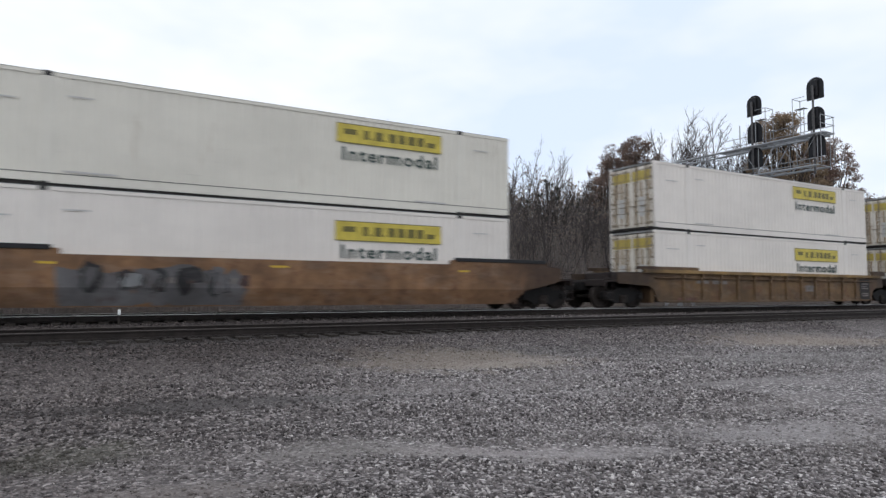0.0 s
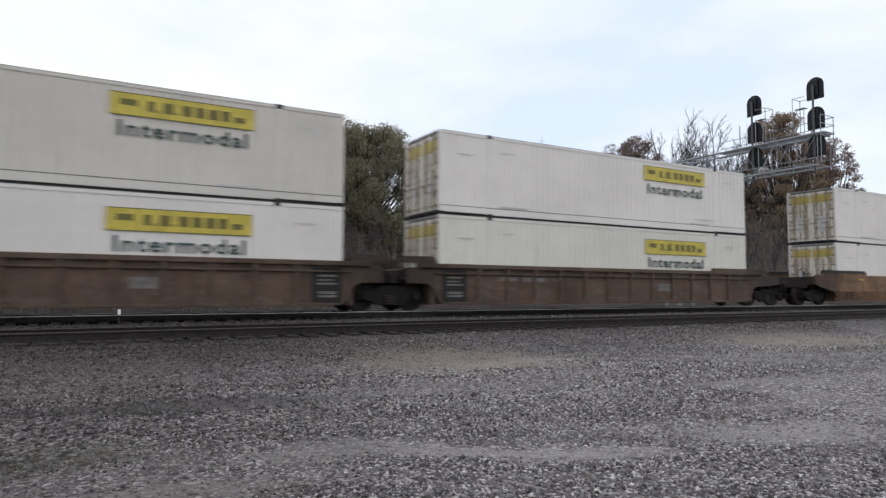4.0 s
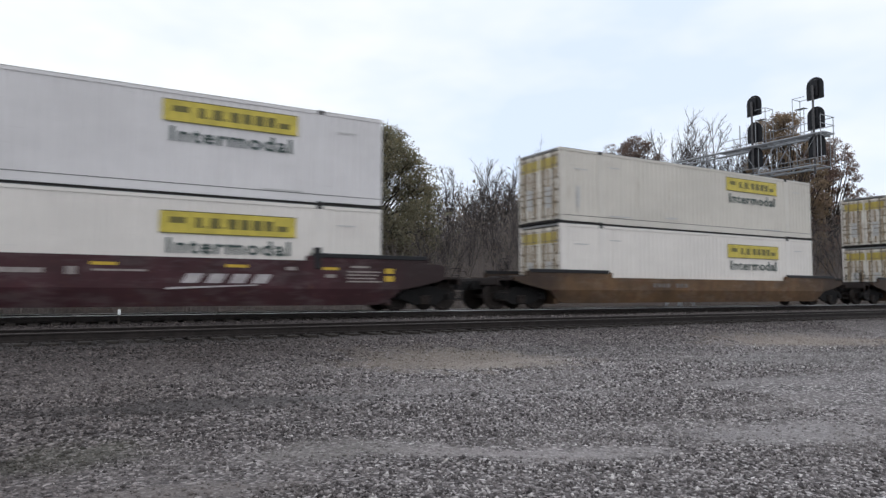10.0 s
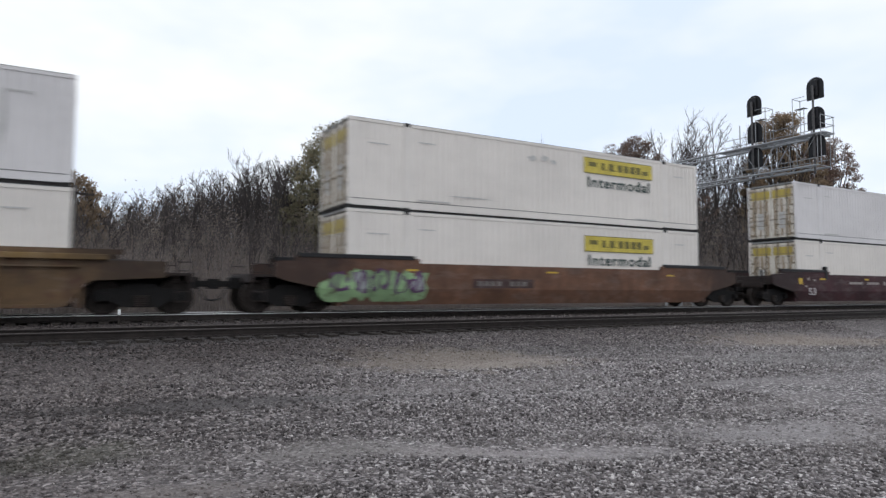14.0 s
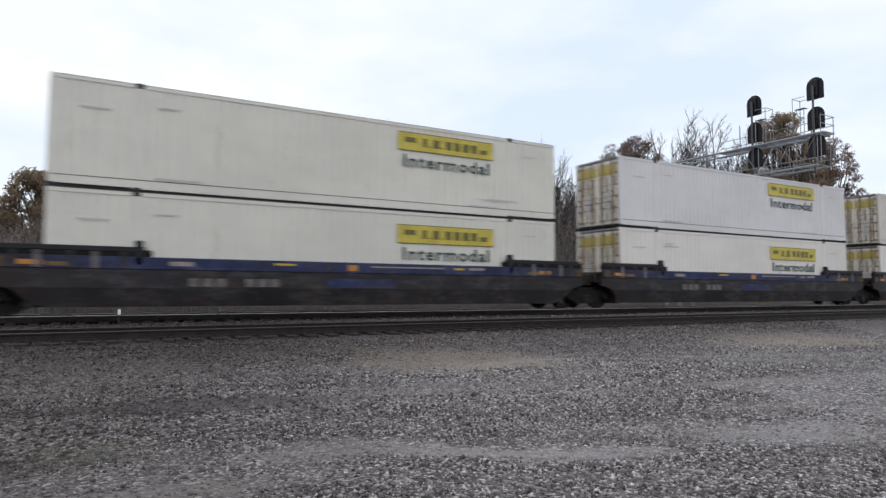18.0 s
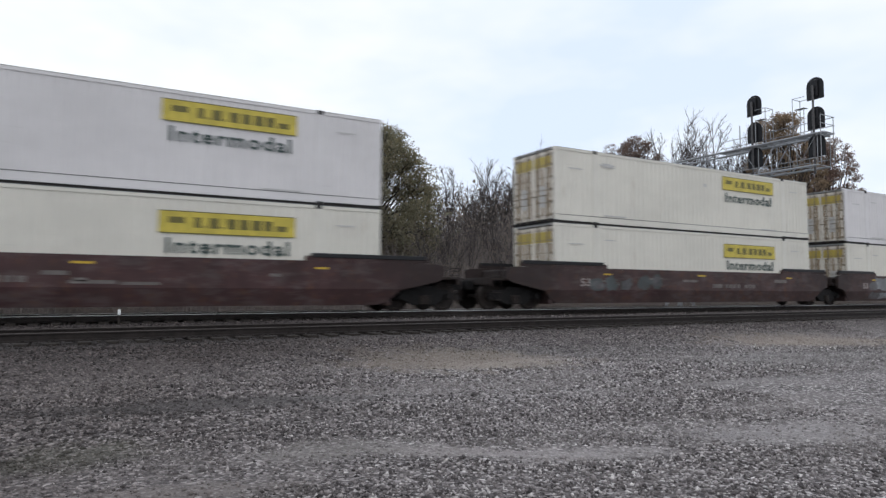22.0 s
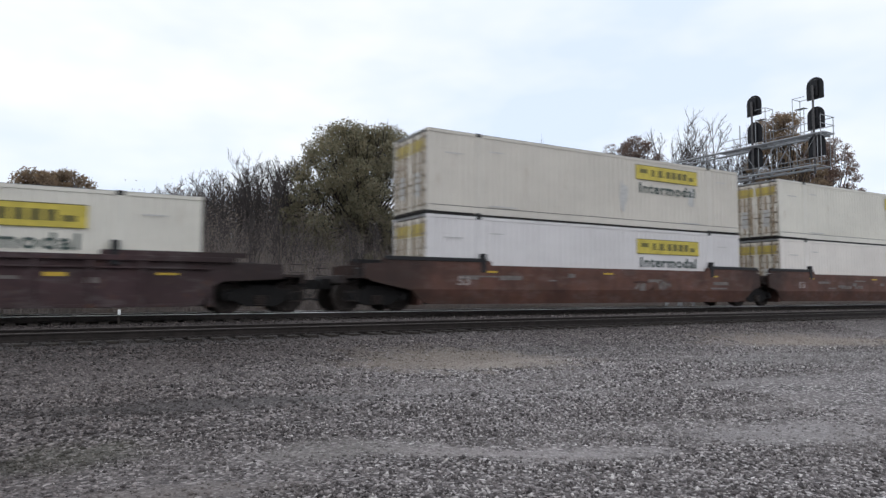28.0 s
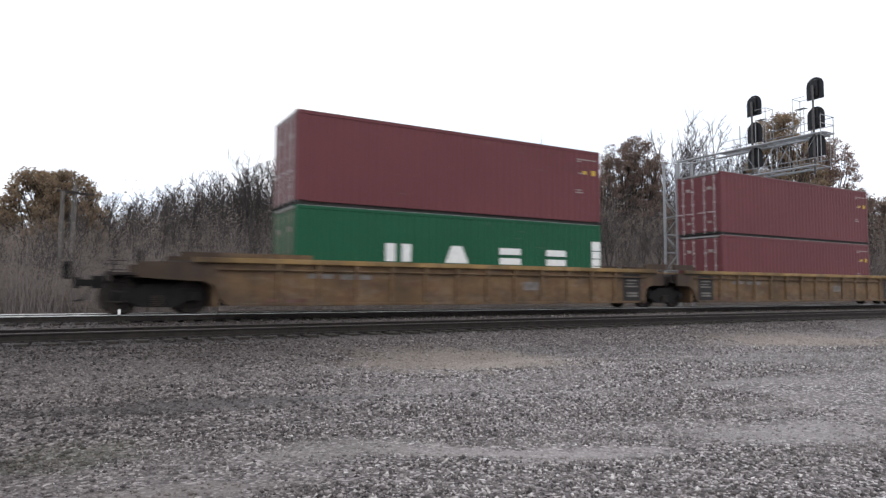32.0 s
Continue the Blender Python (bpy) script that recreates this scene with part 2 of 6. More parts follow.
M["steel_wheel"] = plain("brown_wheel_steel", (0.032, 0.025, 0.022), 0.65, 0.2, 0.4, 6, 0.2)
M["black"] = plain("black_paint", (0.018, 0.018, 0.02), 0.5, 0.0, 0.3, 6)
M["galv"] = plain("galvanised_steel", (0.3, 0.31, 0.325), 0.5, 0.35, 0.18, 7, 0.1)
M["signal_back"] = plain("black_signal_enamel", (0.015, 0.015, 0.018), 0.45, 0.0, 0.25, 6)
M["pole"] = bark("weathered_pole_wood", (0.14, 0.125, 0.115))
M["white_stake"] = plain("white_stake_paint", (0.8, 0.8, 0.78), 0.6, 0.0, 0.08, 12)
M["bark_grey"] = bark("grey_bark", (0.14, 0.122, 0.114))
M["bark_dark"] = bark("dark_bark", (0.05, 0.041, 0.036))
M["twig"] = bark("fine_twigs", (0.062, 0.052, 0.05))
M["brush"] = bark("brush_stems", (0.2, 0.173, 0.164))
M["leaf_green"] = leaves("olive_green_leaves", [(0.185, 0.184, 0.13), (0.23, 0.218, 0.148), (0.26, 0.236, 0.162), (0.3, 0.248, 0.176)])
M["leaf_brown"] = leaves("russet_leaves", [(0.14, 0.107, 0.1), (0.18, 0.13, 0.115), (0.22, 0.148, 0.127), (0.245, 0.177, 0.138)])
M["leaf_rust"] = leaves("rust_red_leaves", [(0.17, 0.125, 0.116), (0.215, 0.15, 0.132), (0.26, 0.174, 0.15), (0.29, 0.2, 0.16)])
M["leaf_gold"] = leaves("gold_brown_leaves", [(0.21, 0.163, 0.124), (0.265, 0.2, 0.143), (0.335, 0.24, 0.16), (0.29, 0.218, 0.155)])
M["leaf_dry"] = leaves("dry_brush_leaves", [(0.24, 0.208, 0.2), (0.26, 0.222, 0.208), (0.276, 0.23, 0.212), (0.248, 0.222, 0.2)])
M["needle"] = leaves("dark_evergreen", [(0.014, 0.022, 0.016), (0.022, 0.034, 0.024), (0.03, 0.042, 0.03)])

M["cool"] = box_paint("cool_white_paint", (0.665, 0.64, 0.638), gloss=0.4)
M["white"] = box_paint("white_container_paint", (0.725, 0.68, 0.634), gloss=0.35)
M["cream"] = box_paint("cream_white_paint", (0.67, 0.64, 0.57), rust=0.1)
M["door_white"] = box_paint("stained_white_door_paint", (0.68, 0.64, 0.57), 0.6, 0.5, 0.5, 1.2)
M["door_yellow"] = box_paint("stained_yellow_door_strip", (0.5, 0.39, 0.075), 0.8, 0.7, 0.5, 1.0)
M["beige"] = box_paint("beige_white_paint", (0.59, 0.55, 0.49), rust=0.15)
M["aged"] = box_paint("blue_white_aged_paint", (0.625, 0.655, 0.665), 0.5, 0.4)
M["roof"] = plain("container_roof", (0.3, 0.3, 0.3), 0.55, 0.0, 0.15, 2)
M["rail_grey"] = plain("grey_top_rail", (0.27, 0.28, 0.29), 0.55, 0.0, 0.2, 4)
M["iso_red"] = box_paint("oxide_red_container_paint", (0.135, 0.041, 0.046), 0.45, 0.4, gloss=0.2)
M["iso_green"] = box_paint("green_container_paint", (0.009, 0.083, 0.04), 0.35, 0.3, gloss=0.2)
M["iso_bar"] = plain("galvanised_lock_bar", (0.45, 0.4, 0.4), 0.5, 0.4, 0.2, 10)
M["casting"] = plain("black_corner_casting", (0.03, 0.03, 0.03), 0.7, 0.0, 0.3, 10)
M["seam"] = plain("dark_underframe", (0.028, 0.026, 0.025), 0.85, 0.0, 0.3, 4)
M["logo_yellow"] = plain("yellow_sign_vinyl", (0.54, 0.43, 0.06), 0.5, 0.0, 0.2, 3, 0)
M["logo_dark"] = plain("dark_sign_vinyl", (0.13, 0.11, 0.02), 0.5, 0.0, 0.2, 5, 0)
M["letter"] = plain("dark_green_lettering", (0.035, 0.06, 0.053), 0.5, 0.0, 0.2, 5, 0)
M["stencil"] = plain("grey_stencil", (0.5, 0.49, 0.475), 0.6, 0.0, 0.2, 8, 0)
M["white_mark"] = plain("white_marking", (0.72, 0.72, 0.7), 0.6, 0.0, 0.12, 5, 0)
M["pale_mark"] = plain("chalky_marking", (0.3, 0.26, 0.245), 0.7, 0.0, 0.3, 5, 0)
M["faded_white"] = plain("faded_white_marking", (0.44, 0.4, 0.4), 0.65, 0.0, 0.25, 4, 0)
M["dim_mark"] = plain("faded_stencil_paint", (0.15, 0.132, 0.122), 0.7, 0.0, 0.4, 5, 0)
M["reflector"] = plain("yellow_reflector", (0.55, 0.36, 0.03), 0.5, 0.0, 0.2, 9, 0)
M["orange_mark"] = plain("orange_marking", (0.5, 0.2, 0.03), 0.6, 0.0, 0.2, 9, 0)
M["rust_streak"] = plain("rust_streak", (0.29, 0.185, 0.115), 0.85, 0.0, 0.45, 3)
# dark colour for the shadow line painted along the bottom rail seam
M["seam_shadow53"] = plain("rail_seam_shadow_line", (0.12, 0.12, 0.115), 0.7, 0.0, 0.3, 6, 0)
M["door_bar"] = plain("door_lock_bar", (0.26, 0.215, 0.16), 0.6, 0.1, 0.4, 9)
M["door_stain"] = box_paint("brown_door_stain", (0.3, 0.225, 0.15), 0.8, 0.6, 0.7, 0.8, 0.2)
M["mast"] = plain("dull_grey_mast_paint", (0.09, 0.086, 0.088), 0.6, 0.1, 0.25, 6)

CAR = dict(yellow=((0.14, 0.084, 0.04), 0.5, 0.7), tan=((0.2, 0.11, 0.057), 0.38, 0.58), brown=((0.1, 0.064, 0.044), 0.35, 0.55),
           rust=((0.112, 0.056, 0.043), 0.55, 0.55), ochre=((0.13, 0.075, 0.037), 0.42, 0.6), maroon=((0.05, 0.018, 0.022), 0.1, 0.4),
           redrust=((0.108, 0.051, 0.039), 0.5, 0.58), darkbrown=((0.062, 0.037, 0.036), 0.4, 0.55), oxide=((0.06, 0.031, 0.031), 0.3, 0.5),
           orange=((0.135, 0.068, 0.042), 0.4, 0.55), plum=((0.05, 0.028, 0.03), 0.2, 0.4), slate=((0.022, 0.021, 0.024), 0.3, 0.5), ttx=((0.145, 0.088, 0.044), 0.5, 0.7))
for k, (col, r, g) in CAR.items():
    M["car_" + k] = car_paint("car_paint_" + k, col, r, g)
M["blue_chord"] = car_paint("blue_chord_paint", (0.023, 0.031, 0.085), 0.25, 0.5)
M["chord_ttx"] = car_paint("yellow_chord_paint", (0.25, 0.155, 0.06), 0.3, 0.5)
M["end_grime"] = car_paint("sooty_end_steel", (0.04, 0.029, 0.026), 0.3, 0.5)
M["black_panel"] = plain("black_stencil_panel", (0.021, 0.018, 0.017), 0.6, 0.0, 0.3, 5)
for k, col in dict(g_blue=(0.05, 0.17, 0.5), g_haze=(0.15, 0.145, 0.15), g_sky=(0.12, 0.3, 0.62), g_red=(0.32, 0.06, 0.06), g_grey=(0.3, 0.31, 0.32), g_dark=(0.03, 0.032, 0.035), g_green=(0.06, 0.2, 0.13),
                   g_mint=(0.3, 0.46, 0.24), g_teal=(0.06, 0.27, 0.32), g_white=(0.55, 0.55, 0.55), g_orange=(0.27, 0.13, 0.075), g_purple=(0.13, 0.06, 0.15),
                   g_pale=(0.36, 0.5, 0.5), g_sea=(0.12, 0.36, 0.4), g_slate=(0.1, 0.115, 0.115), g_moss=(0.15, 0.17, 0.11)).items():
    M[k] = car_paint("spray_paint_" + k[2:], tuple(x * 0.75 for x in col), 0.3, 0.5, (0.07, 0.04, 0.033), 0.2, False)

# ---- mesh helpers ----
class MB:
    """Gathers vertices and faces for one mesh."""

    def __init__(self):
        self.v, self.f = [], []

    def add(self, vs, fs):
        o = len(self.v)
        self.v += [tuple(p) for p in vs]
        self.f += [tuple(i + o for i in f) for f in fs]
        return self

    def box(self, x0, x1, y0, y1, z0, z1, c=0.0):
        if c <= 0:
            vs = [(x, y, z) for x in (x0, x1) for y in (y0, y1) for z in (z0, z1)]
            return self.add(vs, [(0, 1, 3, 2), (4, 6, 7, 5), (0, 4, 5, 1), (2, 3, 7, 6), (0, 2, 6, 4), (1, 5, 7, 3)])
        lo, hi, vs, fs = (x0, y0, z0), (x1, y1, z1), [], []
        idx = {}
        for s in ((a, b, d) for a in (0, 1) for b in (0, 1) for d in (0, 1)):
            for ax in range(3):
                p = [(hi[k] if s[k] else lo[k]) if k == ax else (hi[k] - c if s[k] else lo[k] + c) for k in range(3)]
                idx[s, ax] = len(vs)
                vs.append(p)
        cen = Vector(((x0 + x1) / 2, (y0 + y1) / 2, (z0 + z1) / 2))

        def face(ids):
            pts = [Vector(vs[i]) for i in ids]
            n = (pts[1] - pts[0]).cross(pts[2] - pts[0])
            mid = sum(pts, Vector()) / len(pts)
            fs.append(tuple(ids) if n.dot(mid - cen) > 0 else tuple(reversed(ids)))

        for ax in range(3):
            a, b = [k for k in range(3) if k != ax]
            for side in (0, 1):
                ring = []
                for q in ((0, 0), (1, 0), (1, 1), (0, 1)):
                    s = [0, 0, 0]
                    s[ax], s[a], s[b] = side, q[0], q[1]
                    ring.append(idx[tuple(s), ax])
                face(ring)
            for q in ((0, 0), (1, 0), (1, 1), (0, 1)):
                s0, s1 = [0, 0, 0], [0, 0, 0]
                s0[a], s0[b], s1[a], s1[b], s0[ax], s1[ax] = q[0], q[1], q[0], q[1], 0, 1
                face([idx[tuple(s0), a], idx[tuple(s1), a], idx[tuple(s1), b], idx[tuple(s0), b]])
        for s in ((a, b, d) for a in (0, 1) for b in (0, 1) for d in (0, 1)):
            face([idx[s, 0], idx[s, 1], idx[s, 2]])
        return self.add(vs, fs)

    def prism(self, poly, y0, y1):
        """A polygon in x and z, anticlockwise seen from -y, drawn out from y0 to y1."""
        n = len(poly)
        vs = [(x, y0, z) for x, z in poly] + [(x, y1, z) for x, z in poly]
        fs = [tuple(range(n)), tuple(reversed(range(n, 2 * n)))]
        fs += [(i, i + n, (i + 1) % n + n, (i + 1) % n) for i in range(n)]
        return self.add(vs, fs)

    def tube(self, p, q, r0, r1=None, n=6, caps=True):
        p, q = Vector(p), Vector(q)
        r1 = r0 if r1 is None else r1
        d = (q - p).normalized()
        a = d.orthogonal().normalized()
        b = d.cross(a)
        ring = [a * math.cos(2 * math.pi * i / n) + b * math.sin(2 * math.pi * i / n) for i in range(n)]
        vs = [p + k * r0 for k in ring] + [q + k * r1 for k in ring]
        fs = [(i, (i + 1) % n, (i + 1) % n + n, i + n) for i in range(n)]
        if caps:
            fs += [tuple(reversed(range(n))), tuple(range(n, 2 * n))]
        return self.add(vs, fs)

    def lathe_y(self, prof, cx, cz, n=20):
        """Turns (y, radius) pairs round the axis along y through (cx, cz)."""
        vs = [(cx + r * math.sin(2 * math.pi * k / n), y, cz + r * math.cos(2 * math.pi * k / n)) for y, r in prof for k in range(n)]
        fs = []
        for i in range(len(prof) - 1):
            for k in range(n):
                fs.append((i * n + k, (i + 1) * n + k, (i + 1) * n + (k + 1) % n, i * n + (k + 1) % n))
        fs += [tuple(range(n)), tuple(reversed(range((len(prof) - 1) * n, len(prof) * n)))]
        return self.add(vs, fs)

    def mesh(self, name, mat, smooth=False):
        me = bpy.data.meshes.new(name)
        me.from_pydata(self.v, [], self.f)
        me.materials.append(mat)
        if smooth:
            me.polygons.foreach_set("use_smooth", [True] * len(me.polygons))
            me.set_sharp_from_angle(angle=radians(38))
        me.update()
        return me


STORE = {}


def stored(key, make):
    """The mesh of that key, made once."""
    if key not in STORE:
        STORE[key] = make()
    return STORE[key]


def part(name, data, parent=None, m=None, label=""):
    """One mesh object under a thing or a part."""
    ob = new(name, data)
    ob.parent = parent
    if m is not None:
        ob.matrix_basis = m
    return tagged(ob, label)


def thing(name, label, category, group="", m=None, kind=""):
    ob = new(name)
    ob.empty_display_size = 0.3
    if m is not None:
        ob.matrix_basis = m
    return tagged(ob, label, category, group, kind)


def lettering(key, text, width, height, mat, bold=0.032, wide=1.0):
    """Built-in font, stretched to a width and height, standing in the xz plane and read from -y."""
    def make():
        cu = bpy.data.curves.new(key, "FONT")
        cu.body, cu.size, cu.offset, cu.extrude, cu.resolution_u = text, 1.0, bold, 0.004, 3
        cu.space_character = wide
        ob = new(key, cu)
        bpy.context.view_layer.update()
        me = bpy.data.meshes.new_from_object(ob.evaluated_get(bpy.context.evaluated_depsgraph_get()))
        bpy.data.objects.remove(ob)
        n = len(me.vertices)
        co = np.empty(n * 3)
        me.vertices.foreach_get("co", co)
        co = co.reshape(n, 3)
        lo, hi = co.min(0), co.max(0)
        out = np.empty_like(co)
        out[:, 0] = (co[:, 0] - lo[0]) / (hi[0] - lo[0]) * width
        out[:, 2] = (co[:, 1] - lo[1]) / (hi[1] - lo[1]) * height
        out[:, 1] = -co[:, 2]
        me.vertices.foreach_set("co", out.ravel())
        me.materials.clear()
        me.materials.append(mat)
        me.update()
        return me
    return stored(key, make)


# ---- ground and tracks ----
MAIN_Y, SIDE_Y, SIDE_Z = 19.92, 15.6, -0.18        # centre lines; the near track lies lower
PROF_Y = [-3000, 11.6, 13.7, 14.2, 17.2, 18.1, 21.9, 23.6, 30, 60, 300, 3000]
PROF_Z = [-0.83, -0.83, -0.46, -0.41, -0.4, -0.225, -0.225, -0.55, -0.5, -0.3, 0.4, 2.0]


def ground_z(x, y):
    """Height of the ground at x, y (numbers or arrays)."""
    base = np.interp(y, PROF_Y, PROF_Z)
    open_part = np.clip((13.0 - y) / 3.0, 0, 1) * np.clip((y + 60) / 60, 0, 1)
    wave = 0.035 * np.sin(x * 0.9 + 1.3 * np.sin(y * 0.55)) + 0.03 * np.sin(y * 1.7 + 0.4 * x) + 0.012 * np.sin(x * 3.1 + y * 2.3)
    near = np.exp(-(np.abs(x) + np.abs(y)) / 120.0)
    return base + wave * open_part * near + 0.012 * np.sin(x * 2.7 + y * 5.1) * near


def build_ground():
    def axis(lo, hi, step, far_lo, far_hi):
        mid = np.arange(lo, hi + 1e-6, step)
        up = hi + step * np.cumsum(1.22 ** np.arange(1, 60))
        dn = lo - step * np.cumsum(1.22 ** np.arange(1, 60))
        return np.concatenate([dn[dn > far_lo][::-1], mid, up[up < far_hi]])
    xs, ys = axis(-6, 30, 0.3, -3000, 3000), axis(1, 26, 0.25, -2500, 3000)
    gx, gy = np.meshgrid(xs, ys)
    gz = ground_z(gx, gy)
    nx, ny = len(xs), len(ys)
    co = np.stack([gx, gy, gz], -1).reshape(-1, 3)
    i = (np.arange(ny - 1)[:, None] * nx + np.arange(nx - 1)[None, :]).ravel()
    quads = np.stack([i, i + 1, i + 1 + nx, i + nx], -1)
    me = bpy.data.meshes.new("ground")
    me.from_pydata(co.tolist(), [], quads.tolist())
    me.polygons.foreach_set("use_smooth", [True] * len(me.polygons))
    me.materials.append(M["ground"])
    tagged(new("ground", me), "grey crushed-stone yard ground with sandy patches", "ground", kind="structure")


def build_stones():
    """Loose crushed stone, the larger pieces, in three stretches of the yard and the ballast."""
    rng = np.random.default_rng(7)
    octa = np.array([(1, 0, 0), (-1, 0, 0), (0, 1, 0), (0, -1, 0), (0, 0, 1), (0, 0, -1)], float)
    tri = np.array([(0, 2, 4), (2, 1, 4), (1, 3, 4), (3, 0, 4), (2, 0, 5), (1, 2, 5), (3, 1, 5), (0, 3, 5)])
    for name, label, (x0, x1, y0, y1), count, s0, s1 in (
            ("yard_gravel", "loose grey crushed stones on the yard", (-0.8, 8.5, 2.6, 7.0), 54000, 0.006, 0.024),
            ("yard_gravel", "grey crushed stones spread over the yard", (-2.5, 24, 7.0, 13.9), 60000, 0.011, 0.034),
            ("ballast_stones", "grey ballast stones round the tracks", (-5, 46, 13.6, 23.2), 46000, 0.018, 0.042)):
        x, y = rng.uniform(x0, x1, count), rng.uniform(y0, y1, count)
        # clumped: thin out where the ground is worn smooth
        keep = (np.sin(x * 0.7 + 2 * np.sin(y * 0.9)) + np.sin(y * 1.9 + x * 0.35) + rng.normal(0, 1.1, count)) > -1.1
        for tx, ty, rx, ry in ((7.2, 11.5, 3.0, 1.2), (19.3, 11.4, 4.2, 1.2), (3.1, 5.35, 0.7, 0.28), (3.85, 4.85, 0.65, 0.34), (4.6, 4.55, 0.55, 0.26), (6.6, 4.2, 1.2, 0.5), (2.2, 5.8, 0.9, 0.4), (0.6, 5.0, 0.9, 0.35)):
            edge = 1 + 0.35 * np.sin(x * 5.3 + y * 3.1) + 0.25 * np.sin(x * 11.0 - y * 9.0)
            keep &= (((x - tx) / rx) ** 2 + ((y - ty) / ry) ** 2 > edge) | (rng.random(count) < 0.3)
        for ty, w in ((MAIN_Y - 0.75, 0.1), (MAIN_Y + 0.75, 0.1), (SIDE_Y - 0.75, 0.1), (SIDE_Y + 0.75, 0.1)):
            keep &= np.abs(y - ty) > w
        x, y = x[keep], y[keep]
        n = len(x)
        s = s0 + (s1 - s0) * rng.random(n) ** 2.8
        z = ground_z(x, y) + s * 0.28
        v = octa[None] * (1 + rng.uniform(-0.42, 0.42, (n, 6, 1)))
        v = v + rng.uniform(-0.22, 0.22, (n, 6, 3))
        v = v * (s[:, None, None] * np.stack([rng.uniform(0.8, 1.4, n), rng.uniform(0.7, 1.1, n), rng.uniform(0.55, 1.0, n)], -1)[:, None, :])
        a = rng.uniform(0, 6.283, n)
        ca, sa = np.cos(a)[:, None], np.sin(a)[:, None]
        v = np.stack([v[..., 0] * ca - v[..., 1] * sa, v[..., 0] * sa + v[..., 1] * ca, v[..., 2]], -1)
        v += np.stack([x, y, z], -1)[:, None, :]
        f = (tri[None] + 6 * np.arange(n)[:, None, None]).reshape(-1, 3)
        me = bpy.data.meshes.new(name)
        me.vertices.add(n * 6)
        me.vertices.foreach_set("co", v.reshape(-1))
        me.loops.add(f.size)
        me.loops.foreach_set("vertex_index", f.reshape(-1).astype(np.int32))
        me.polygons.add(len(f))
        me.polygons.foreach_set("loop_start", np.arange(0, f.size, 3, dtype=np.int32))
        me.update(calc_edges=True)
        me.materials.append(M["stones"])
        tagged(new(name, me), label, "gravel", kind="stuff")


RAIL_LO, RAIL_HI = -680.0, 740.0


def build_track(name, y, z, head, label):
    tr = thing(name, label, "railway track", m=pose(0, y, z), kind="structure")
    foot = [(-0.075, -0.17), (0.075, -0.17), (0.075, -0.155), (0.012, -0.135), (0.012, -0.045), (0.034, -0.036), (0.036, -0.008),
            (-0.036, -0.008), (-0.034, -0.036), (-0.012, -0.045), (-0.012, -0.135), (-0.075, -0.155)]

    def long(poly):
        n = len(poly)
        vs = [(RAIL_LO, a, b) for a, b in poly] + [(RAIL_HI, a, b) for a, b in poly]
        fs = [(i, (i + 1) % n, (i + 1) % n + n, i + n) for i in range(n)]
        return vs, fs + [tuple(reversed(range(n))), tuple(range(n, 2 * n))]
    body = stored("rail_body", lambda: MB().add(*long(foot)).mesh("rail", M["rail_side"]))
    deep = 0.012 if z else 0.022
    cap = stored("rail_head" + name, lambda: MB().add(*long([(-0.038, -deep), (0.038, -deep), (0.038, -0.007), (0.03, -0.001), (0.02, 0.0), (-0.02, 0.0), (-0.03, -0.001), (-0.038, -0.007)])).mesh("rail_head", head))
    for s in (-0.752, 0.752):
        r = part("rail", body, tr, pose(0, s, 0))
        part("rail_head", cap, r, label="worn running surface")
    rng = random.Random(3 if z else 4)
    tie = stored("tie", lambda: MB().box(-0.115, 0.115, -1.3, 1.3, -0.35, -0.172, 0.012).mesh("tie", M["tie"]))
    plate = stored("tie_plate", lambda: MB().box(-0.09, 0.09, -0.17, 0.17, -0.172, -0.158).box(-0.03, 0.03, -0.115, -0.08, -0.16, -0.135).box(-0.03, 0.03, 0.08, 0.115, -0.16, -0.135).mesh("tie_plate", M["rail_side"]))
    x, near = -6.0, []
    while x < 62:
        t = part("tie", tie, tr, pose(x + rng.uniform(-0.03, 0.03), rng.uniform(-0.05, 0.05), rng.uniform(-0.008, 0.004), 0, 0, rng.uniform(-1.2, 1.2)))
        if x < 26:
            for s in (-0.752, 0.752):
                part("tie_plate", plate, t, pose(0, s, 0))
        x += 0.515
    far = MB()
    for lo, hi in ((RAIL_LO + 1, -6.2), (62.2, RAIL_HI - 1)):
        n = int((hi - lo) / 0.515)
        for i in range(n):
            xx = lo + i * 0.515
            far.box(xx - 0.115, xx + 0.115, -1.3, 1.3, -0.35, -0.172)
    tagged(part("far_ties", far.mesh("far_ties", M["tie"]), tr), kind="stuff")


build_ground()
build_track("main_track", MAIN_Y, 0.0, M["rail_top"], "main railway track with polished rails on timber ties")
build_track("siding_track", SIDE_Y, SIDE_Z, M["rail_top_dull"], "lower siding track with dull rusted rails on timber ties")
build_stones()

stake = thing("marker_stake", "short white-tipped wooden marker stake beside the rail", "marker", m=pose(1.0, 18.3, float(ground_z(1.0, 18.3)) - 0.02))
part("post", MB().box(-0.03, 0.03, -0.02, 0.02, 0, 0.26, 0.006).mesh("post", M["tie"]), stake)
part("tip", MB().box(-0.034, 0.034, -0.024, 0.024, 0.26, 0.40, 0.006).mesh("tip", M["white_stake"]), stake)

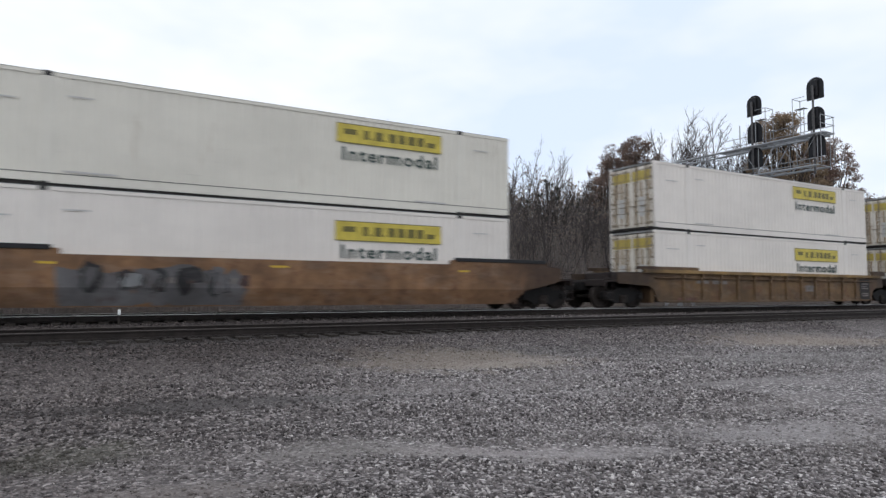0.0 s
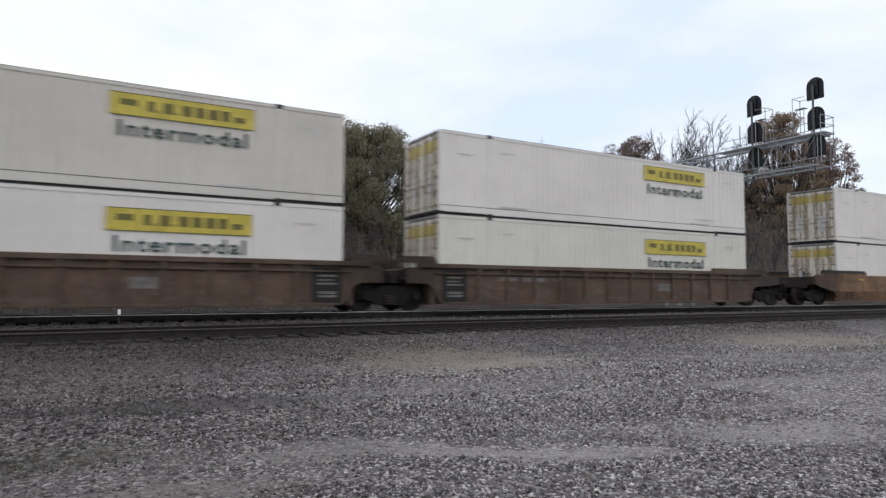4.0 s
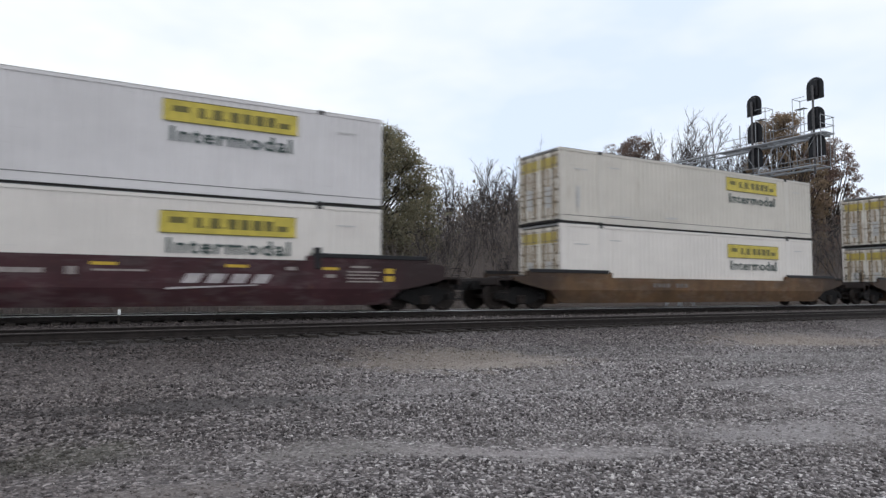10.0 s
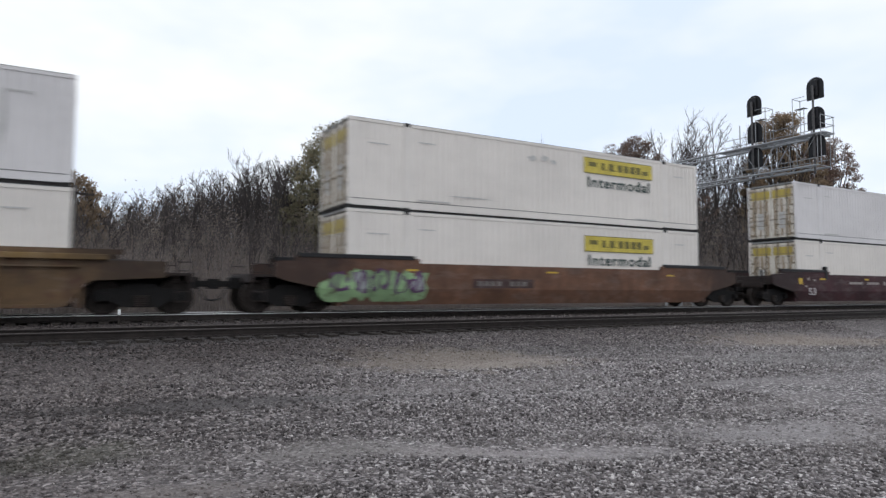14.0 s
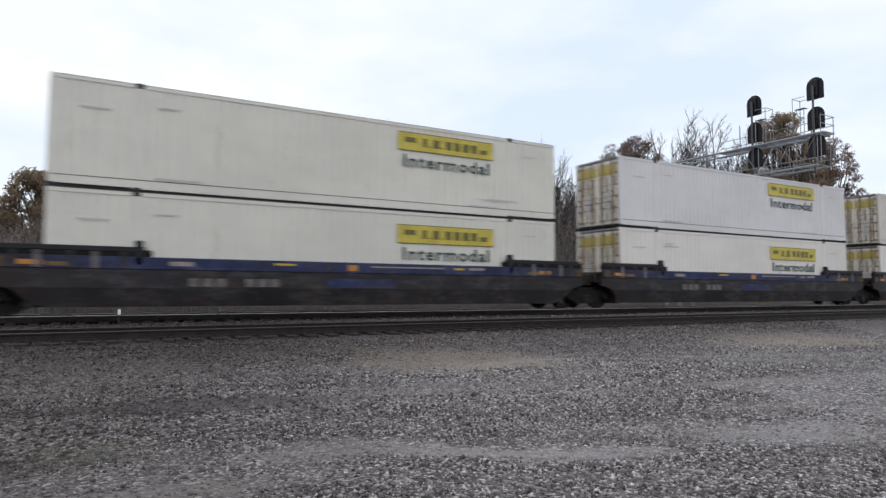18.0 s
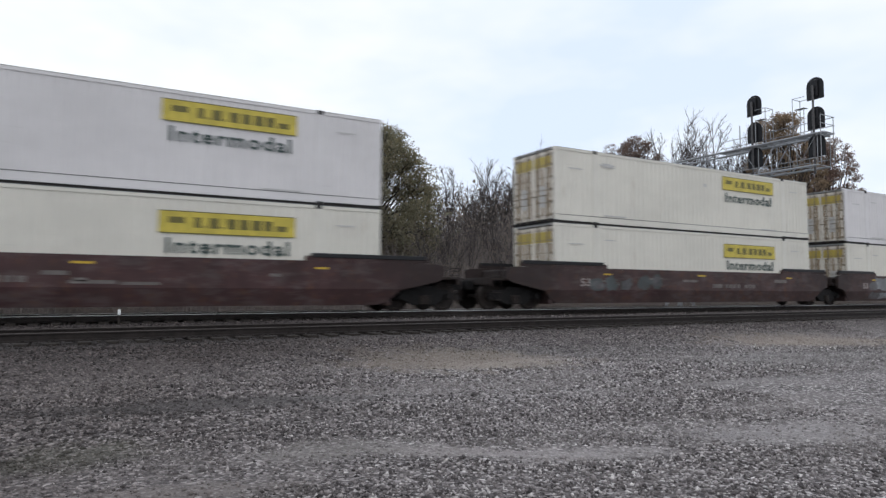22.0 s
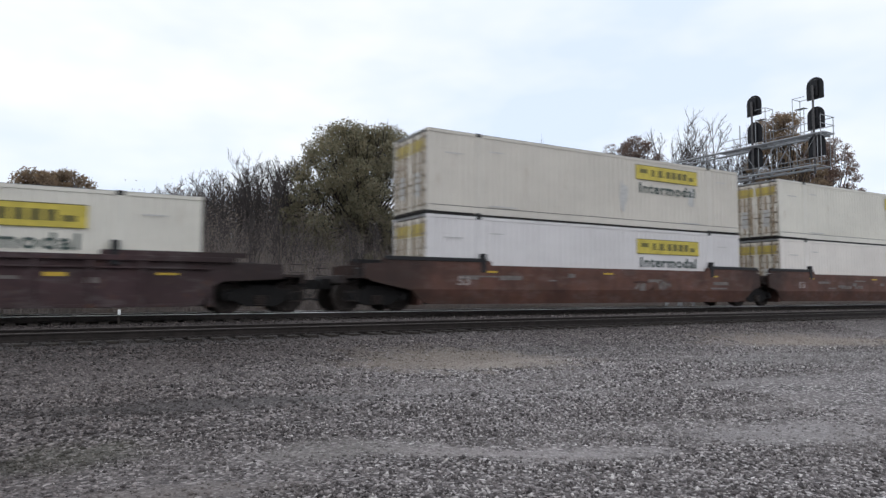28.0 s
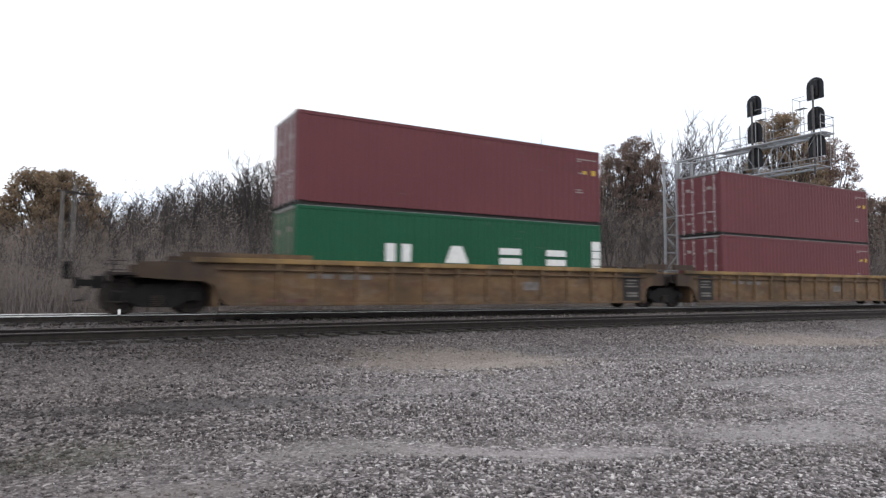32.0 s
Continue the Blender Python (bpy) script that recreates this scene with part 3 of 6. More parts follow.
# ---- cantilever signal bridge behind the train ----
def signal_bridge():
    X, Y0, Y1 = 31.6, 26.5, 17.68
    base = float(ground_z(X, Y0))
    th = thing("signal_bridge", "galvanised steel cantilever signal bridge with walkway over the tracks", "signal bridge", m=pose(X, Y0, base))
    zt, zb, hw = 8.4 - base, 6.84 - base, 0.55
    top = zt + 0.12

    def bar(name, p, q, r, n=6, parent=None):
        return part(name, MB().tube(p, q, r, r, n).mesh(name, M["galv"], True), parent or th)
    legs = [(sx, sy) for sx in (-hw, hw) for sy in (-hw, hw)]
    tower = part("tower_base", MB().box(-0.9, 0.9, -0.9, 0.9, -0.15, 0.12, 0.03).mesh("tower_base", M["pole"]), th, label="concrete footing")
    for sx, sy in legs:
        bar("leg", (sx, sy, 0.1), (sx, sy, top), 0.085, 8, tower)
    lv = np.linspace(0.3, top - 0.1, 9)
    faces = [((-hw, -hw), (hw, -hw)), ((hw, -hw), (hw, hw)), ((hw, hw), (-hw, hw)), ((-hw, hw), (-hw, -hw))]
    for k in range(8):
        for i, (a, b) in enumerate(faces):
            a2, b2 = (a, b) if (k + i) % 2 else (b, a)
            bar("brace", (*a2, lv[k]), (*b2, lv[k + 1]), 0.02, 5, tower)
            bar("strut", (*a, lv[k + 1]), (*b, lv[k + 1]), 0.02, 5, tower)
    # the arm: four chords towards the near side, laced
    L = Y0 - Y1
    arm = part("arm_root", MB().box(-hw - 0.08, hw + 0.08, -hw - 0.1, -hw - 0.06, zb - 0.06, zb + 0.06, 0.01).mesh("arm_root", M["galv"]), th)
    for sx in (-hw, hw):
        for z, r in ((zt, 0.055), (zb, 0.055)):
            bar("chord", (sx, -hw, z), (sx, -L, z), r, 8, arm)
    n = 8
    ys = np.linspace(-hw, -L, n + 1)
    for k in range(n + 1):
        for sx in (-hw, hw):
            bar("post", (sx, ys[k], zb), (sx, ys[k], zt), 0.018, 5, arm)
        for z in (zb, zt):
            bar("cross_tie", (-hw, ys[k], z), (hw, ys[k], z), 0.018, 5, arm)
        if k < n:
            for sx in (-hw, hw):
                a, b = (zb, zt) if k % 2 else (zt, zb)
                bar("diagonal", (sx, ys[k], a), (sx, ys[k + 1], b), 0.03 if k == 5 else 0.013, 5, arm)
            bar("lacing", (-hw if k % 2 else hw, ys[k], zb), (hw if k % 2 else -hw, ys[k + 1], zb), 0.02, 5, arm)
    for sx in (-hw, hw):
        bar("mid_rail", (sx, -hw, zb + 0.36), (sx, -L, zb + 0.36), 0.02, 5, arm)
    # walkway grating and railings
    deck = MB()
    for k in range(9):
        xx = -0.3 + k * 0.075
        deck.box(xx - 0.008, xx + 0.008, -L - 0.2, -3.0, zt + 0.06, zt + 0.10)
    for yy in np.arange(-L - 0.15, -3.0, 0.3):
        deck.box(-0.31, 0.31, yy - 0.01, yy + 0.01, zt + 0.055, zt + 0.095)
    part("walkway_grating", deck.mesh("walkway_grating", M["galv"]), th)
    rail = part("railing_sill", MB().box(hw + 0.02, hw + 0.05, -L - 0.2, -3.0, zt + 0.02, zt + 0.12).mesh("railing_sill", M["galv"]), th)
    for yy in np.arange(-L - 0.15, -2.9, 1.1):
        bar("railing_post", (hw + 0.06, yy, zt), (hw + 0.06, yy, zt + 0.88), 0.02, 5, rail)
    for z in (zt + 0.47, zt + 0.88):
        bar("handrail", (hw + 0.06, -L - 0.2, z), (hw + 0.06, -3.0, z), 0.02, 5, rail)
    for sx in (-hw, hw):
        bar("railing_post", (sx, -L - 0.18, zt), (sx, -L - 0.18, zt + 0.88), 0.02, 5, rail)
        bar("railing_post", (sx, -L - 0.18, zb), (sx, -L - 0.18, zt), 0.02, 5, rail)
    for z in (zt + 0.47, zt + 0.88):
        bar("handrail", (-hw, -L - 0.18, z), (hw, -L - 0.18, z), 0.02, 5, rail)
    bar("railing_post", (-hw + 0.1, -4.6, zt), (-hw + 0.1, -4.6, zt + 1.3), 0.03, 5, rail)
    bar("railing_post", (hw, -4.6, zt), (hw, -4.6, zt + 1.3), 0.03, 5, rail)

    # two signal masts, each with three heads seen from the back
    for wy, heads, cage in ((21.4, (10.77, 9.3, 7.9), 1), (18.08, (10.82, 9.33, 7.93), -1)):
        y = wy - Y0
        mast = part("signal_mast", MB().tube((-0.11, y, zb - 0.35), (-0.11, y, 10.95 - base), 0.055, 0.05, 10).mesh("signal_mast", M["mast"], True), th, label="dull grey steel signal mast")
        for z in heads:
            w, h = 0.43, 0.56
            pts = [(-w, -h)] + [(w, -h)] + [(w * math.cos(a), h - w + w * math.sin(a)) for a in np.linspace(0, math.pi, 13)]
            mb = MB().prism(pts, 0.10, 0.125)
            mb.v = [(p[1], p[0] + y, p[2] + z - base) for p in mb.v]
            hd = part("signal_head", mb.mesh("signal_head", M["signal_back"]), mast, label="black signal head seen from behind")
            cs = MB().box(-0.02, 0.099, y - 0.17, y + 0.17, z - base - 0.42, z - base + 0.42, 0.03)
            for dz in (-0.26, 0.0, 0.26):
                cs.tube((0.125, y, z - base + dz), (0.36, y, z - base + dz), 0.11, 0.12, 10)
            mb2 = cs.mesh("signal_case", M["signal_back"])
            part("signal_case", mb2, mast)
            part("bracket", MB().box(-0.09, -0.015, y - 0.08, y + 0.08, z - base - 0.06, z - base + 0.06, 0.008).mesh("bracket", M["black"]), mast)
        # service cage beside the upper heads
        cz = heads[0] - base - 0.95
        cy = y - cage * 0.32
        cagep = part("service_step", MB().box(-0.33, 0.0, min(cy, cy - cage * 0.5), max(cy, cy - cage * 0.5), cz - 0.015, cz, 0.004).mesh("service_step", M["galv"]), th)
        for sx in (-0.33, 0.33):
            for dy in (0.02, 0.6):
                bar("cage_post", (sx, cy - cage * dy, zt), (sx, cy - cage * dy, cz + 0.0), 0.018, 5, cagep)
            bar("cage_post", (sx, cy - cage * 0.6, cz), (sx, cy - cage * 0.6, cz + 0.55), 0.018, 5, cagep)
            bar("cage_rail", (sx, cy, cz + 0.55), (sx, cy - cage * 0.6, cz + 0.55), 0.018, 5, cagep)
        bar("cage_rail", (-0.33, cy - cage * 0.6, cz + 0.55), (0.33, cy - cage * 0.6, cz + 0.55), 0.018, 5, cagep)


signal_bridge()


def utility_pole(x, y, h, r, arm):
    th = thing("utility_pole", "weathered grey wooden line pole beside the woods", "utility pole", "line poles", pose(x, y, float(ground_z(x, y)) - 0.1, 0, 0.6, 20))
    mb = MB()
    zs = np.linspace(0, h, 7)
    for a, b in zip(zs[:-1], zs[1:]):
        mb.tube((0, 0, a), (0, 0, b), r * (1 - 0.35 * a / h), r * (1 - 0.35 * b / h), 10)
    pole = part("pole", mb.mesh("pole", M["pole"], True), th)
    if arm:
        a = part("crossarm", MB().box(-0.95, 0.95, -0.16, -0.06, h - 0.5, h - 0.36, 0.012).mesh("crossarm", M["bark_dark"]), th)
        for k in (-0.85, -0.5, 0.5, 0.85):
            part("insulator", MB().tube((k, -0.11, h - 0.36), (k, -0.11, h - 0.27), 0.014, 0.014, 6).tube((k, -0.11, h - 0.28), (k, -0.11, h - 0.18), 0.035, 0.025, 8).mesh("insulator", M["black"], True), a)
        for k in (-0.5, 0.5):
            part("arm_brace", MB().tube((k, -0.11, h - 0.48), (0, -0.1, h - 0.95), 0.015, 0.015, 5).mesh("arm_brace", M["galv"]), a)


utility_pole(-0.8, 40.0, 6.5, 0.15, False)
utility_pole(-0.24, 40.6, 6.95, 0.17, True)

# ---- woods behind the line ----
def sight(px, py, dist):
    """Where a line of sight (across and down, 784 and 441 straight ahead) is dist metres out from the eye: x and z."""
    fwd = (AIM - EYE).normalized()
    right = Vector((math.cos(YAW), -math.sin(YAW), 0))
    d = fwd * 1135.8 + right * (px - 784) + right.cross(fwd) * (441 - py)
    return d.x / d.y * dist, EYE.z + d.z / d.y * dist


def vase(rng, leaders, fork, fan, limbs=9, lean=0.0):
    """Segments (p, q, r0, r1, level) of a bare tree 10 m high: a trunk that forks into straight rising leaders, with rising side limbs and twigs."""
    segs = []

    def run(p, d, length, r0, r1, n, lev, rise):
        pts, d = [Vector(p)], Vector(d).normalized()
        for i in range(n):
            d = (d + Vector((rng.gauss(0, 0.06), rng.gauss(0, 0.06), rise))).normalized()
            pts.append(pts[-1] + d * (length / n))
            segs.append((pts[-2], pts[-1], r0 + (r1 - r0) * i / n, r0 + (r1 - r0) * (i + 1) / n, lev))
        return pts

    def aside(axis, tilt):
        s = Matrix.Rotation(rng.uniform(0, 6.283), 3, axis) @ axis.orthogonal().normalized()
        return axis * math.cos(tilt) + s * math.sin(tilt)

    def at(pts, t):
        f = min(t, 0.999) * (len(pts) - 1)
        i = int(f)
        return pts[i].lerp(pts[i + 1], f - i), (pts[i + 1] - pts[i]).normalized()

    def twigs(pts, length, n, r):
        for j in range(n):
            q, ax = at(pts, rng.uniform(0.3, 1.0))
            tw = (aside(ax, rng.uniform(0.3, 0.75)) + Vector((0, 0, 0.15))).normalized() * length * rng.uniform(0.5, 1.1)
            segs.append((q, q + tw, r, r * 0.4, 4))
    top = fork * 10
    trunk = run((0, 0, 0), (lean, rng.gauss(0, 0.03), 1), top, 0.115, 0.085, 4, 0, 0.0)
    for j in range(leaders):
        az = 6.283 * (j + rng.uniform(-0.25, 0.25)) / leaders
        tilt = fan * rng.uniform(0.45, 1.0) if j else fan * 0.25
        q, ax = at(trunk, 1.0 if j < 2 else rng.uniform(0.6, 1.0))
        long = (10 - q.z) / math.cos(tilt) * (1.0 if j == 0 else rng.uniform(0.72, 0.98))
        lead = run(q, (math.sin(tilt) * math.cos(az) + lean * 0.5, math.sin(tilt) * math.sin(az), math.cos(tilt)), long, 0.068, 0.009, 8, 1, 0.025)
        for k in range(limbs):
            t = 0.15 + 0.8 * (k + rng.random()) / limbs
            q, ax = at(lead, t)
            ln = long * (0.16 + 0.26 * (1 - t)) * rng.uniform(0.75, 1.2)
            limb = run(q, aside(ax, rng.uniform(0.4, 0.75)), ln, 0.032 * (1.1 - t * 0.7), 0.007, 3, 2, 0.1)
            for m in range(5):
                u = 0.2 + 0.8 * (m + rng.random()) / 5
                q2, ax2 = at(limb, u)
                l2 = ln * rng.uniform(0.28, 0.5)
                sub = run(q2, aside(ax2, rng.uniform(0.4, 0.8)), l2, 0.014, 0.007, 2, 3, 0.1)
                twigs(sub, l2 * 0.75, 4, 0.0085)
            twigs(limb, ln * 0.32, 4, 0.0085)
        twigs(lead[-4:], long * 0.13, 9, 0.0085)
    return segs


def bare_meshes(seed, *shape, **kw):
    segs = vase(random.Random(seed), *shape, **kw)
    trunk, crown = MB(), MB()
    k = 10 / max(q.z for p, q, a, b, lev in segs)
    for p, q, a, b, lev in segs:
        p, q = p * k, q * k
        if lev < 4:
            (trunk if lev < 1 else crown).tube(p, q, a, b, 8 if lev == 0 else (5 if lev == 1 else 3), lev == 0)
        else:          # a twig runs out to a point
            ax = (q - p).normalized()
            s = ax.orthogonal().normalized() * a
            t = ax.cross(s) * 0.87
            crown.add([p + s, p - s * 0.5 + t, p - s * 0.5 - t, q], [(0, 1, 3), (1, 2, 3), (2, 0, 3)])
    return trunk.mesh("trunk", M["bark_grey"], True), crown.mesh("crown", M["twig"])


def leaf_cloud(rng, tips, per, size, spread, mat, name="leaves"):
    n = len(tips) * per
    c = np.repeat(np.array(tips), per, 0) + rng.normal(0, spread, (n, 3)) * (1, 1, 0.75)
    a, b = rng.normal(0, 1, (n, 3)), rng.normal(0, 1, (n, 3))
    a /= np.linalg.norm(a, axis=1)[:, None]
    b -= (a * b).sum(1)[:, None] * a
    b /= np.linalg.norm(b, axis=1)[:, None]
    s = size * rng.uniform(0.6, 1.35, (n, 1))
    fold = np.cross(a, b) * s * 0.25
    v = np.stack([c - a * s, c + b * s * 0.6 + fold, c + a * s, c - b * s * 0.6 + fold], 1).reshape(-1, 3)
    f = np.arange(n * 4).reshape(-1, 4)
    me = bpy.data.meshes.new(name)
    me.from_pydata(v.tolist(), [], f.tolist())
    me.materials.append(mat)
    return me


def plant(px, dist, name, label, cat, group=""):
    x, y = sight(px, 420, dist)[0], dist
    return thing(name, label, cat, group, pose(x, y, float(ground_z(x, y)) - 0.1)), (x, y)


def leafy_tree(px, dist, top, half, seed, mat, label, dense=1.0, size=0.085, crown_at=0.2, lobes=46, bark_key="bark_dark"):
    """A broadleaf in leaf: limbs spread through a domed crown of many lobes, each a clump of small leaves."""
    th, _ = plant(px, dist, "leafy_tree", label, "tree")
    rng, nr = random.Random(seed), np.random.default_rng(seed)
    trunk, limbs = MB(), MB()
    r0 = top * 0.02
    trunk.tube((0, 0, 0), (0.05, 0, top * 0.22), r0, r0 * 0.8, 9).tube((0.05, 0, top * 0.22), (0.0, 0.1, top * 0.6), r0 * 0.8, r0 * 0.4, 9)
    base = top * crown_at
    cloud = []
    lobes *= 2
    for i in range(lobes):
        h = ((i + 0.5) / lobes) ** 0.95
        w = math.sqrt(max(0.0, 1 - (max(0.0, h - 0.3) / 0.74) ** 2.5)) * (0.82 + 0.6 * min(h, 0.3))
        a = i * 2.4 + rng.uniform(-0.6, 0.6)
        k = rng.uniform(0.76, 1.0) if i % 2 else rng.uniform(0.05, 0.8)
        lr = half * rng.uniform(0.11, 0.21)
        c = Vector((math.cos(a) * w * half * k * 0.92, math.sin(a) * w * half * k * 0.92, base + h * (top - base - lr * 0.6)))
        st = Vector((0, 0.05, top * rng.uniform(0.2, 0.5)))
        mid = st.lerp(c, 0.55) + Vector((0, 0, -0.04 * top * rng.random()))
        limbs.tube(st, mid, r0 * 0.3, r0 * 0.16, 4, False).tube(mid, c, r0 * 0.16, 0.02, 3, False)
        for j in range(4):
            d = Vector((rng.gauss(0, 1), rng.gauss(0, 1), rng.gauss(0.2, 0.8))).normalized() * lr * 1.05
            limbs.tube(mid.lerp(c, rng.uniform(0.4, 1)), c + d, 0.028, 0.008, 3, False)
        n = int(2.7 * dense * lr * lr / (size * size))
        v = nr.normal(0, 1, (n, 3))
        v /= np.linalg.norm(v, axis=1)[:, None]
        rad = lr * nr.uniform(0.1, 1.0, (n, 1)) ** 0.5
        bump_ = 1 + 0.2 * np.sin(v[:, :1] * 5 + i) * np.cos(v[:, 1:2] * 4 + 2 * i)
        p = v * rad * bump_ * (1, 1, 0.68) + np.array(c)
        holes = np.sin(p[:, 0] * 2.3 + seed) + np.sin(p[:, 1] * 1.9 + seed) + np.sin(p[:, 2] * 2.6 + 2 * seed) + 0.6 * np.sin(p[:, 0] * 5 + i) > -1.75
        cloud.append(p[holes])
    part("trunk", trunk.mesh("trunk", M[bark_key], True), th)
    part("branching", limbs.mesh("branching", M[bark_key]), th)
    part("crown", leaf_cloud(nr, np.concatenate(cloud), 1, size, 0.04, mat), th)


BARE = []
for i in range(9):
    if i % 3 == 0:     # slim saplings, nearly straight
        BARE.append(bare_meshes(100 + i, 2, 0.5, 0.2, 10))
    elif i % 3 == 1:   # taller with open crowns
        BARE.append(bare_meshes(100 + i, 4, 0.36, 0.42, 9))
    else:              # forked, wide
        BARE.append(bare_meshes(100 + i, 5, 0.26, 0.58, 9))
for i in range(3):     # tall trees that fork low into long leaders
    BARE.append(bare_meshes(140 + i, 5, 0.28, 0.3, 10, lean=(-0.10, 0.04, 0.0)[i]))
TREE_KINDS = [("slim", "slim bare grey tree in the wood edge"), ("tall", "tall bare grey tree with fine twigs"), ("wide", "bare spreading tree with many twigs")]


def bare_tree(x, y, h, which, turn):
    tm, cm = BARE[which]
    th = thing("bare_tree", TREE_KINDS[which % 3][1], "tree", "bare trees behind the line", pose(x, y, float(ground_z(x, y)) - 0.15, 0, 0, turn))
    s = h / 10
    for nm, me in (("trunk", tm), ("crown", cm)):
        part(nm, me, th, Matrix.Diagonal((s, s, s, 1)))


# skyline of the woods: (place across the view, height of the tops), read as one uneven edge
SKY_X = [-60, 60, 170, 230, 300, 350, 415, 440, 500, 530, 770, 820, 850, 900, 950, 1000, 1050, 1160, 1195, 1260, 1300, 1330, 1480, 1530, 1600, 1700]
SKY_Y = [352, 348, 340, 340, 316, 305, 305, 268, 285, 295, 310, 318, 305, 296, 300, 308, 318, 310, 300, 290, 290, 300, 335, 348, 352, 362]


MASS_X = [-90, 60, 170, 300, 420, 500, 530, 780, 850, 900, 1000, 1050, 1170, 1250, 1330, 1480, 1600, 1700]
MASS_Y = [372, 360, 374, 338, 330, 336, 345, 352, 332, 322, 316, 312, 322, 352, 345, 335, 357, 362]


def plant_woods():
    rng = random.Random(11)
    for row, (dist, count, share) in enumerate(((37, 26, 0.7), (42, 38, 0.86), (48, 42, 1.0), (56, 24, 1.0), (66, 14, 0.97))):
        for i in range(count):
            px = -50 + 1720 * (i + rng.random()) / count
            d = dist + rng.uniform(-2.5, 2.5)
            x, y = sight(px, 400, d)[0], d
            h = sight(px, float(np.interp(px, SKY_X, SKY_Y)), d)[1] + 0.5
            low = 385 if 492 < px < 795 else (345 if px > 1035 or px < 165 else 0)
            h *= share * rng.uniform(0.8, 1.02)
            h = min(h, sight(px, low, d)[1] + 0.5)
            if h < 2.5:
                continue
            bare_tree(x, y, h, rng.randrange(9), rng.uniform(0, 360))
    # a close stand of saplings west of the oak
    for i in range(34):
        px, d = 170 + 350 * (i + rng.random()) / 34, rng.uniform(50, 60)
        x = sight(px, 400, d)[0]
        bare_tree(x, d, (sight(px, float(np.interp(px, SKY_X, SKY_Y)) + rng.uniform(0, 26), d)[1] + 0.5), rng.choice((0, 3, 6, 1, 4)), rng.uniform(0, 360))
    # those that stand out against the sky
    for px, top, d, which in ((432, 250, 45, 1), (452, 262, 46, 4), (478, 268, 44, 7), (505, 285, 46, 0), (528, 268, 47, 3), (345, 300, 44, 3), (385, 303, 45, 0), (318, 308, 44, 6),
                              (800, 288, 47, 0), (868, 266, 48, 4), (900, 256, 47, 5), (938, 270, 49, 8), (1005, 280, 50, 2), (972, 290, 48, 7), (1214, 188, 50, 11),
                              (1264, 188, 51, 10), (1292, 228, 54, 9), (1238, 228, 56, 10), (1312, 240, 53, 9), (1328, 258, 52, 11), (1200, 250, 55, 11), (150, 335, 46, 3), (250, 330, 45, 6), (205, 338, 46, 0), (1025, 285, 47, 5)):
        x, z = sight(px, top, d)
        bare_tree(x, d, z + 0.5, which, rng.uniform(0, 360))


def height_at(px, py, d):
    return sight(px, py, d)[1] + 0.5


plant_woods()
leafy_tree(638, 46, height_at(638, 221, 46), 6.4, 5, M["leaf_green"], "large rounded oak with olive-brown autumn leaves", 0.8, 0.085, 0.12, 185)
leafy_tree(548, 45, height_at(548, 318, 45), 2.6, 25, M["leaf_green"], "small oak with olive-brown autumn leaves", 1.1, 0.09, 0.05, 30)
leafy_tree(756, 47, height_at(756, 322, 47), 2.8, 26, M["leaf_green"], "small oak with thin olive-brown leaves", 0.7, 0.09, 0.05, 28)
leafy_tree(90, 52, height_at(90, 302, 52), 4.2, 8, M["leaf_gold"], "small tree with gold-brown autumn leaves", 1.7, 0.085, 0.05, 90)
leafy_tree(2, 60, height_at(2, 350, 60), 2.0, 18, M["leaf_gold"], "small tree with gold-brown autumn leaves", 1.2, 0.09, 0.15, 26)
leafy_tree(1120, 50, height_at(1120, 246, 50), 5.0, 9, M["leaf_brown"], "tree with dense red-brown autumn leaves", 1.4, 0.085, 0.04, 76)
leafy_tree(1095, 49, height_at(1095, 276, 49), 3.8, 39, M["leaf_brown"], "tree with dense red-brown autumn leaves", 1.4, 0.09, 0.04, 44)
leafy_tree(1150, 52, height_at(1150, 284, 52), 3.6, 41, M["leaf_brown"], "tree with dense red-brown autumn leaves", 1.4, 0.09, 0.04, 40)
leafy_tree(1062, 47, height_at(1062, 302, 47), 2.9, 29, M["leaf_brown"], "low tree with brown autumn leaves", 1.2, 0.09, 0.1, 30)
leafy_tree(1385, 47, height_at(1385, 200, 47), 5.6, 12, M["leaf_gold"], "broad tree with orange-brown autumn leaves", 1.5, 0.115, 0.04, 88)
leafy_tree(1462, 48, height_at(1462, 244, 48), 5.6, 14, M["leaf_rust"], "spreading tree with russet autumn leaves", 1.3, 0.115, 0.05, 78)
leafy_tree(1424, 50, height_at(1424, 236, 50), 3.4, 43, M["leaf_rust"], "tree with thin russet autumn leaves", 0.9, 0.1, 0.1, 44)
leafy_tree(1545, 48, height_at(1545, 345, 48), 5.6, 15, M["leaf_brown"], "low tree with brown autumn leaves", 1.3, 0.11, 0.04, 50)
leafy_tree(1240, 47, height_at(1240, 345, 47), 3.0, 16, M["leaf_brown"], "low tree with thin brown autumn leaves", 0.7, 0.09, 0.1, 28)
for px, py, d, hw, sd in ((972, 318, 52, 2.0, 3), (1015, 345, 51, 1.6, 4), (930, 350, 51, 1.6, 6), (1330, 345, 52, 2.2, 7)):
    leafy_tree(px, d, height_at(px, py, d), hw, sd, M["needle"], "dark green bushy cedar among bare trees", 1.3, 0.09, 0.08, 30)


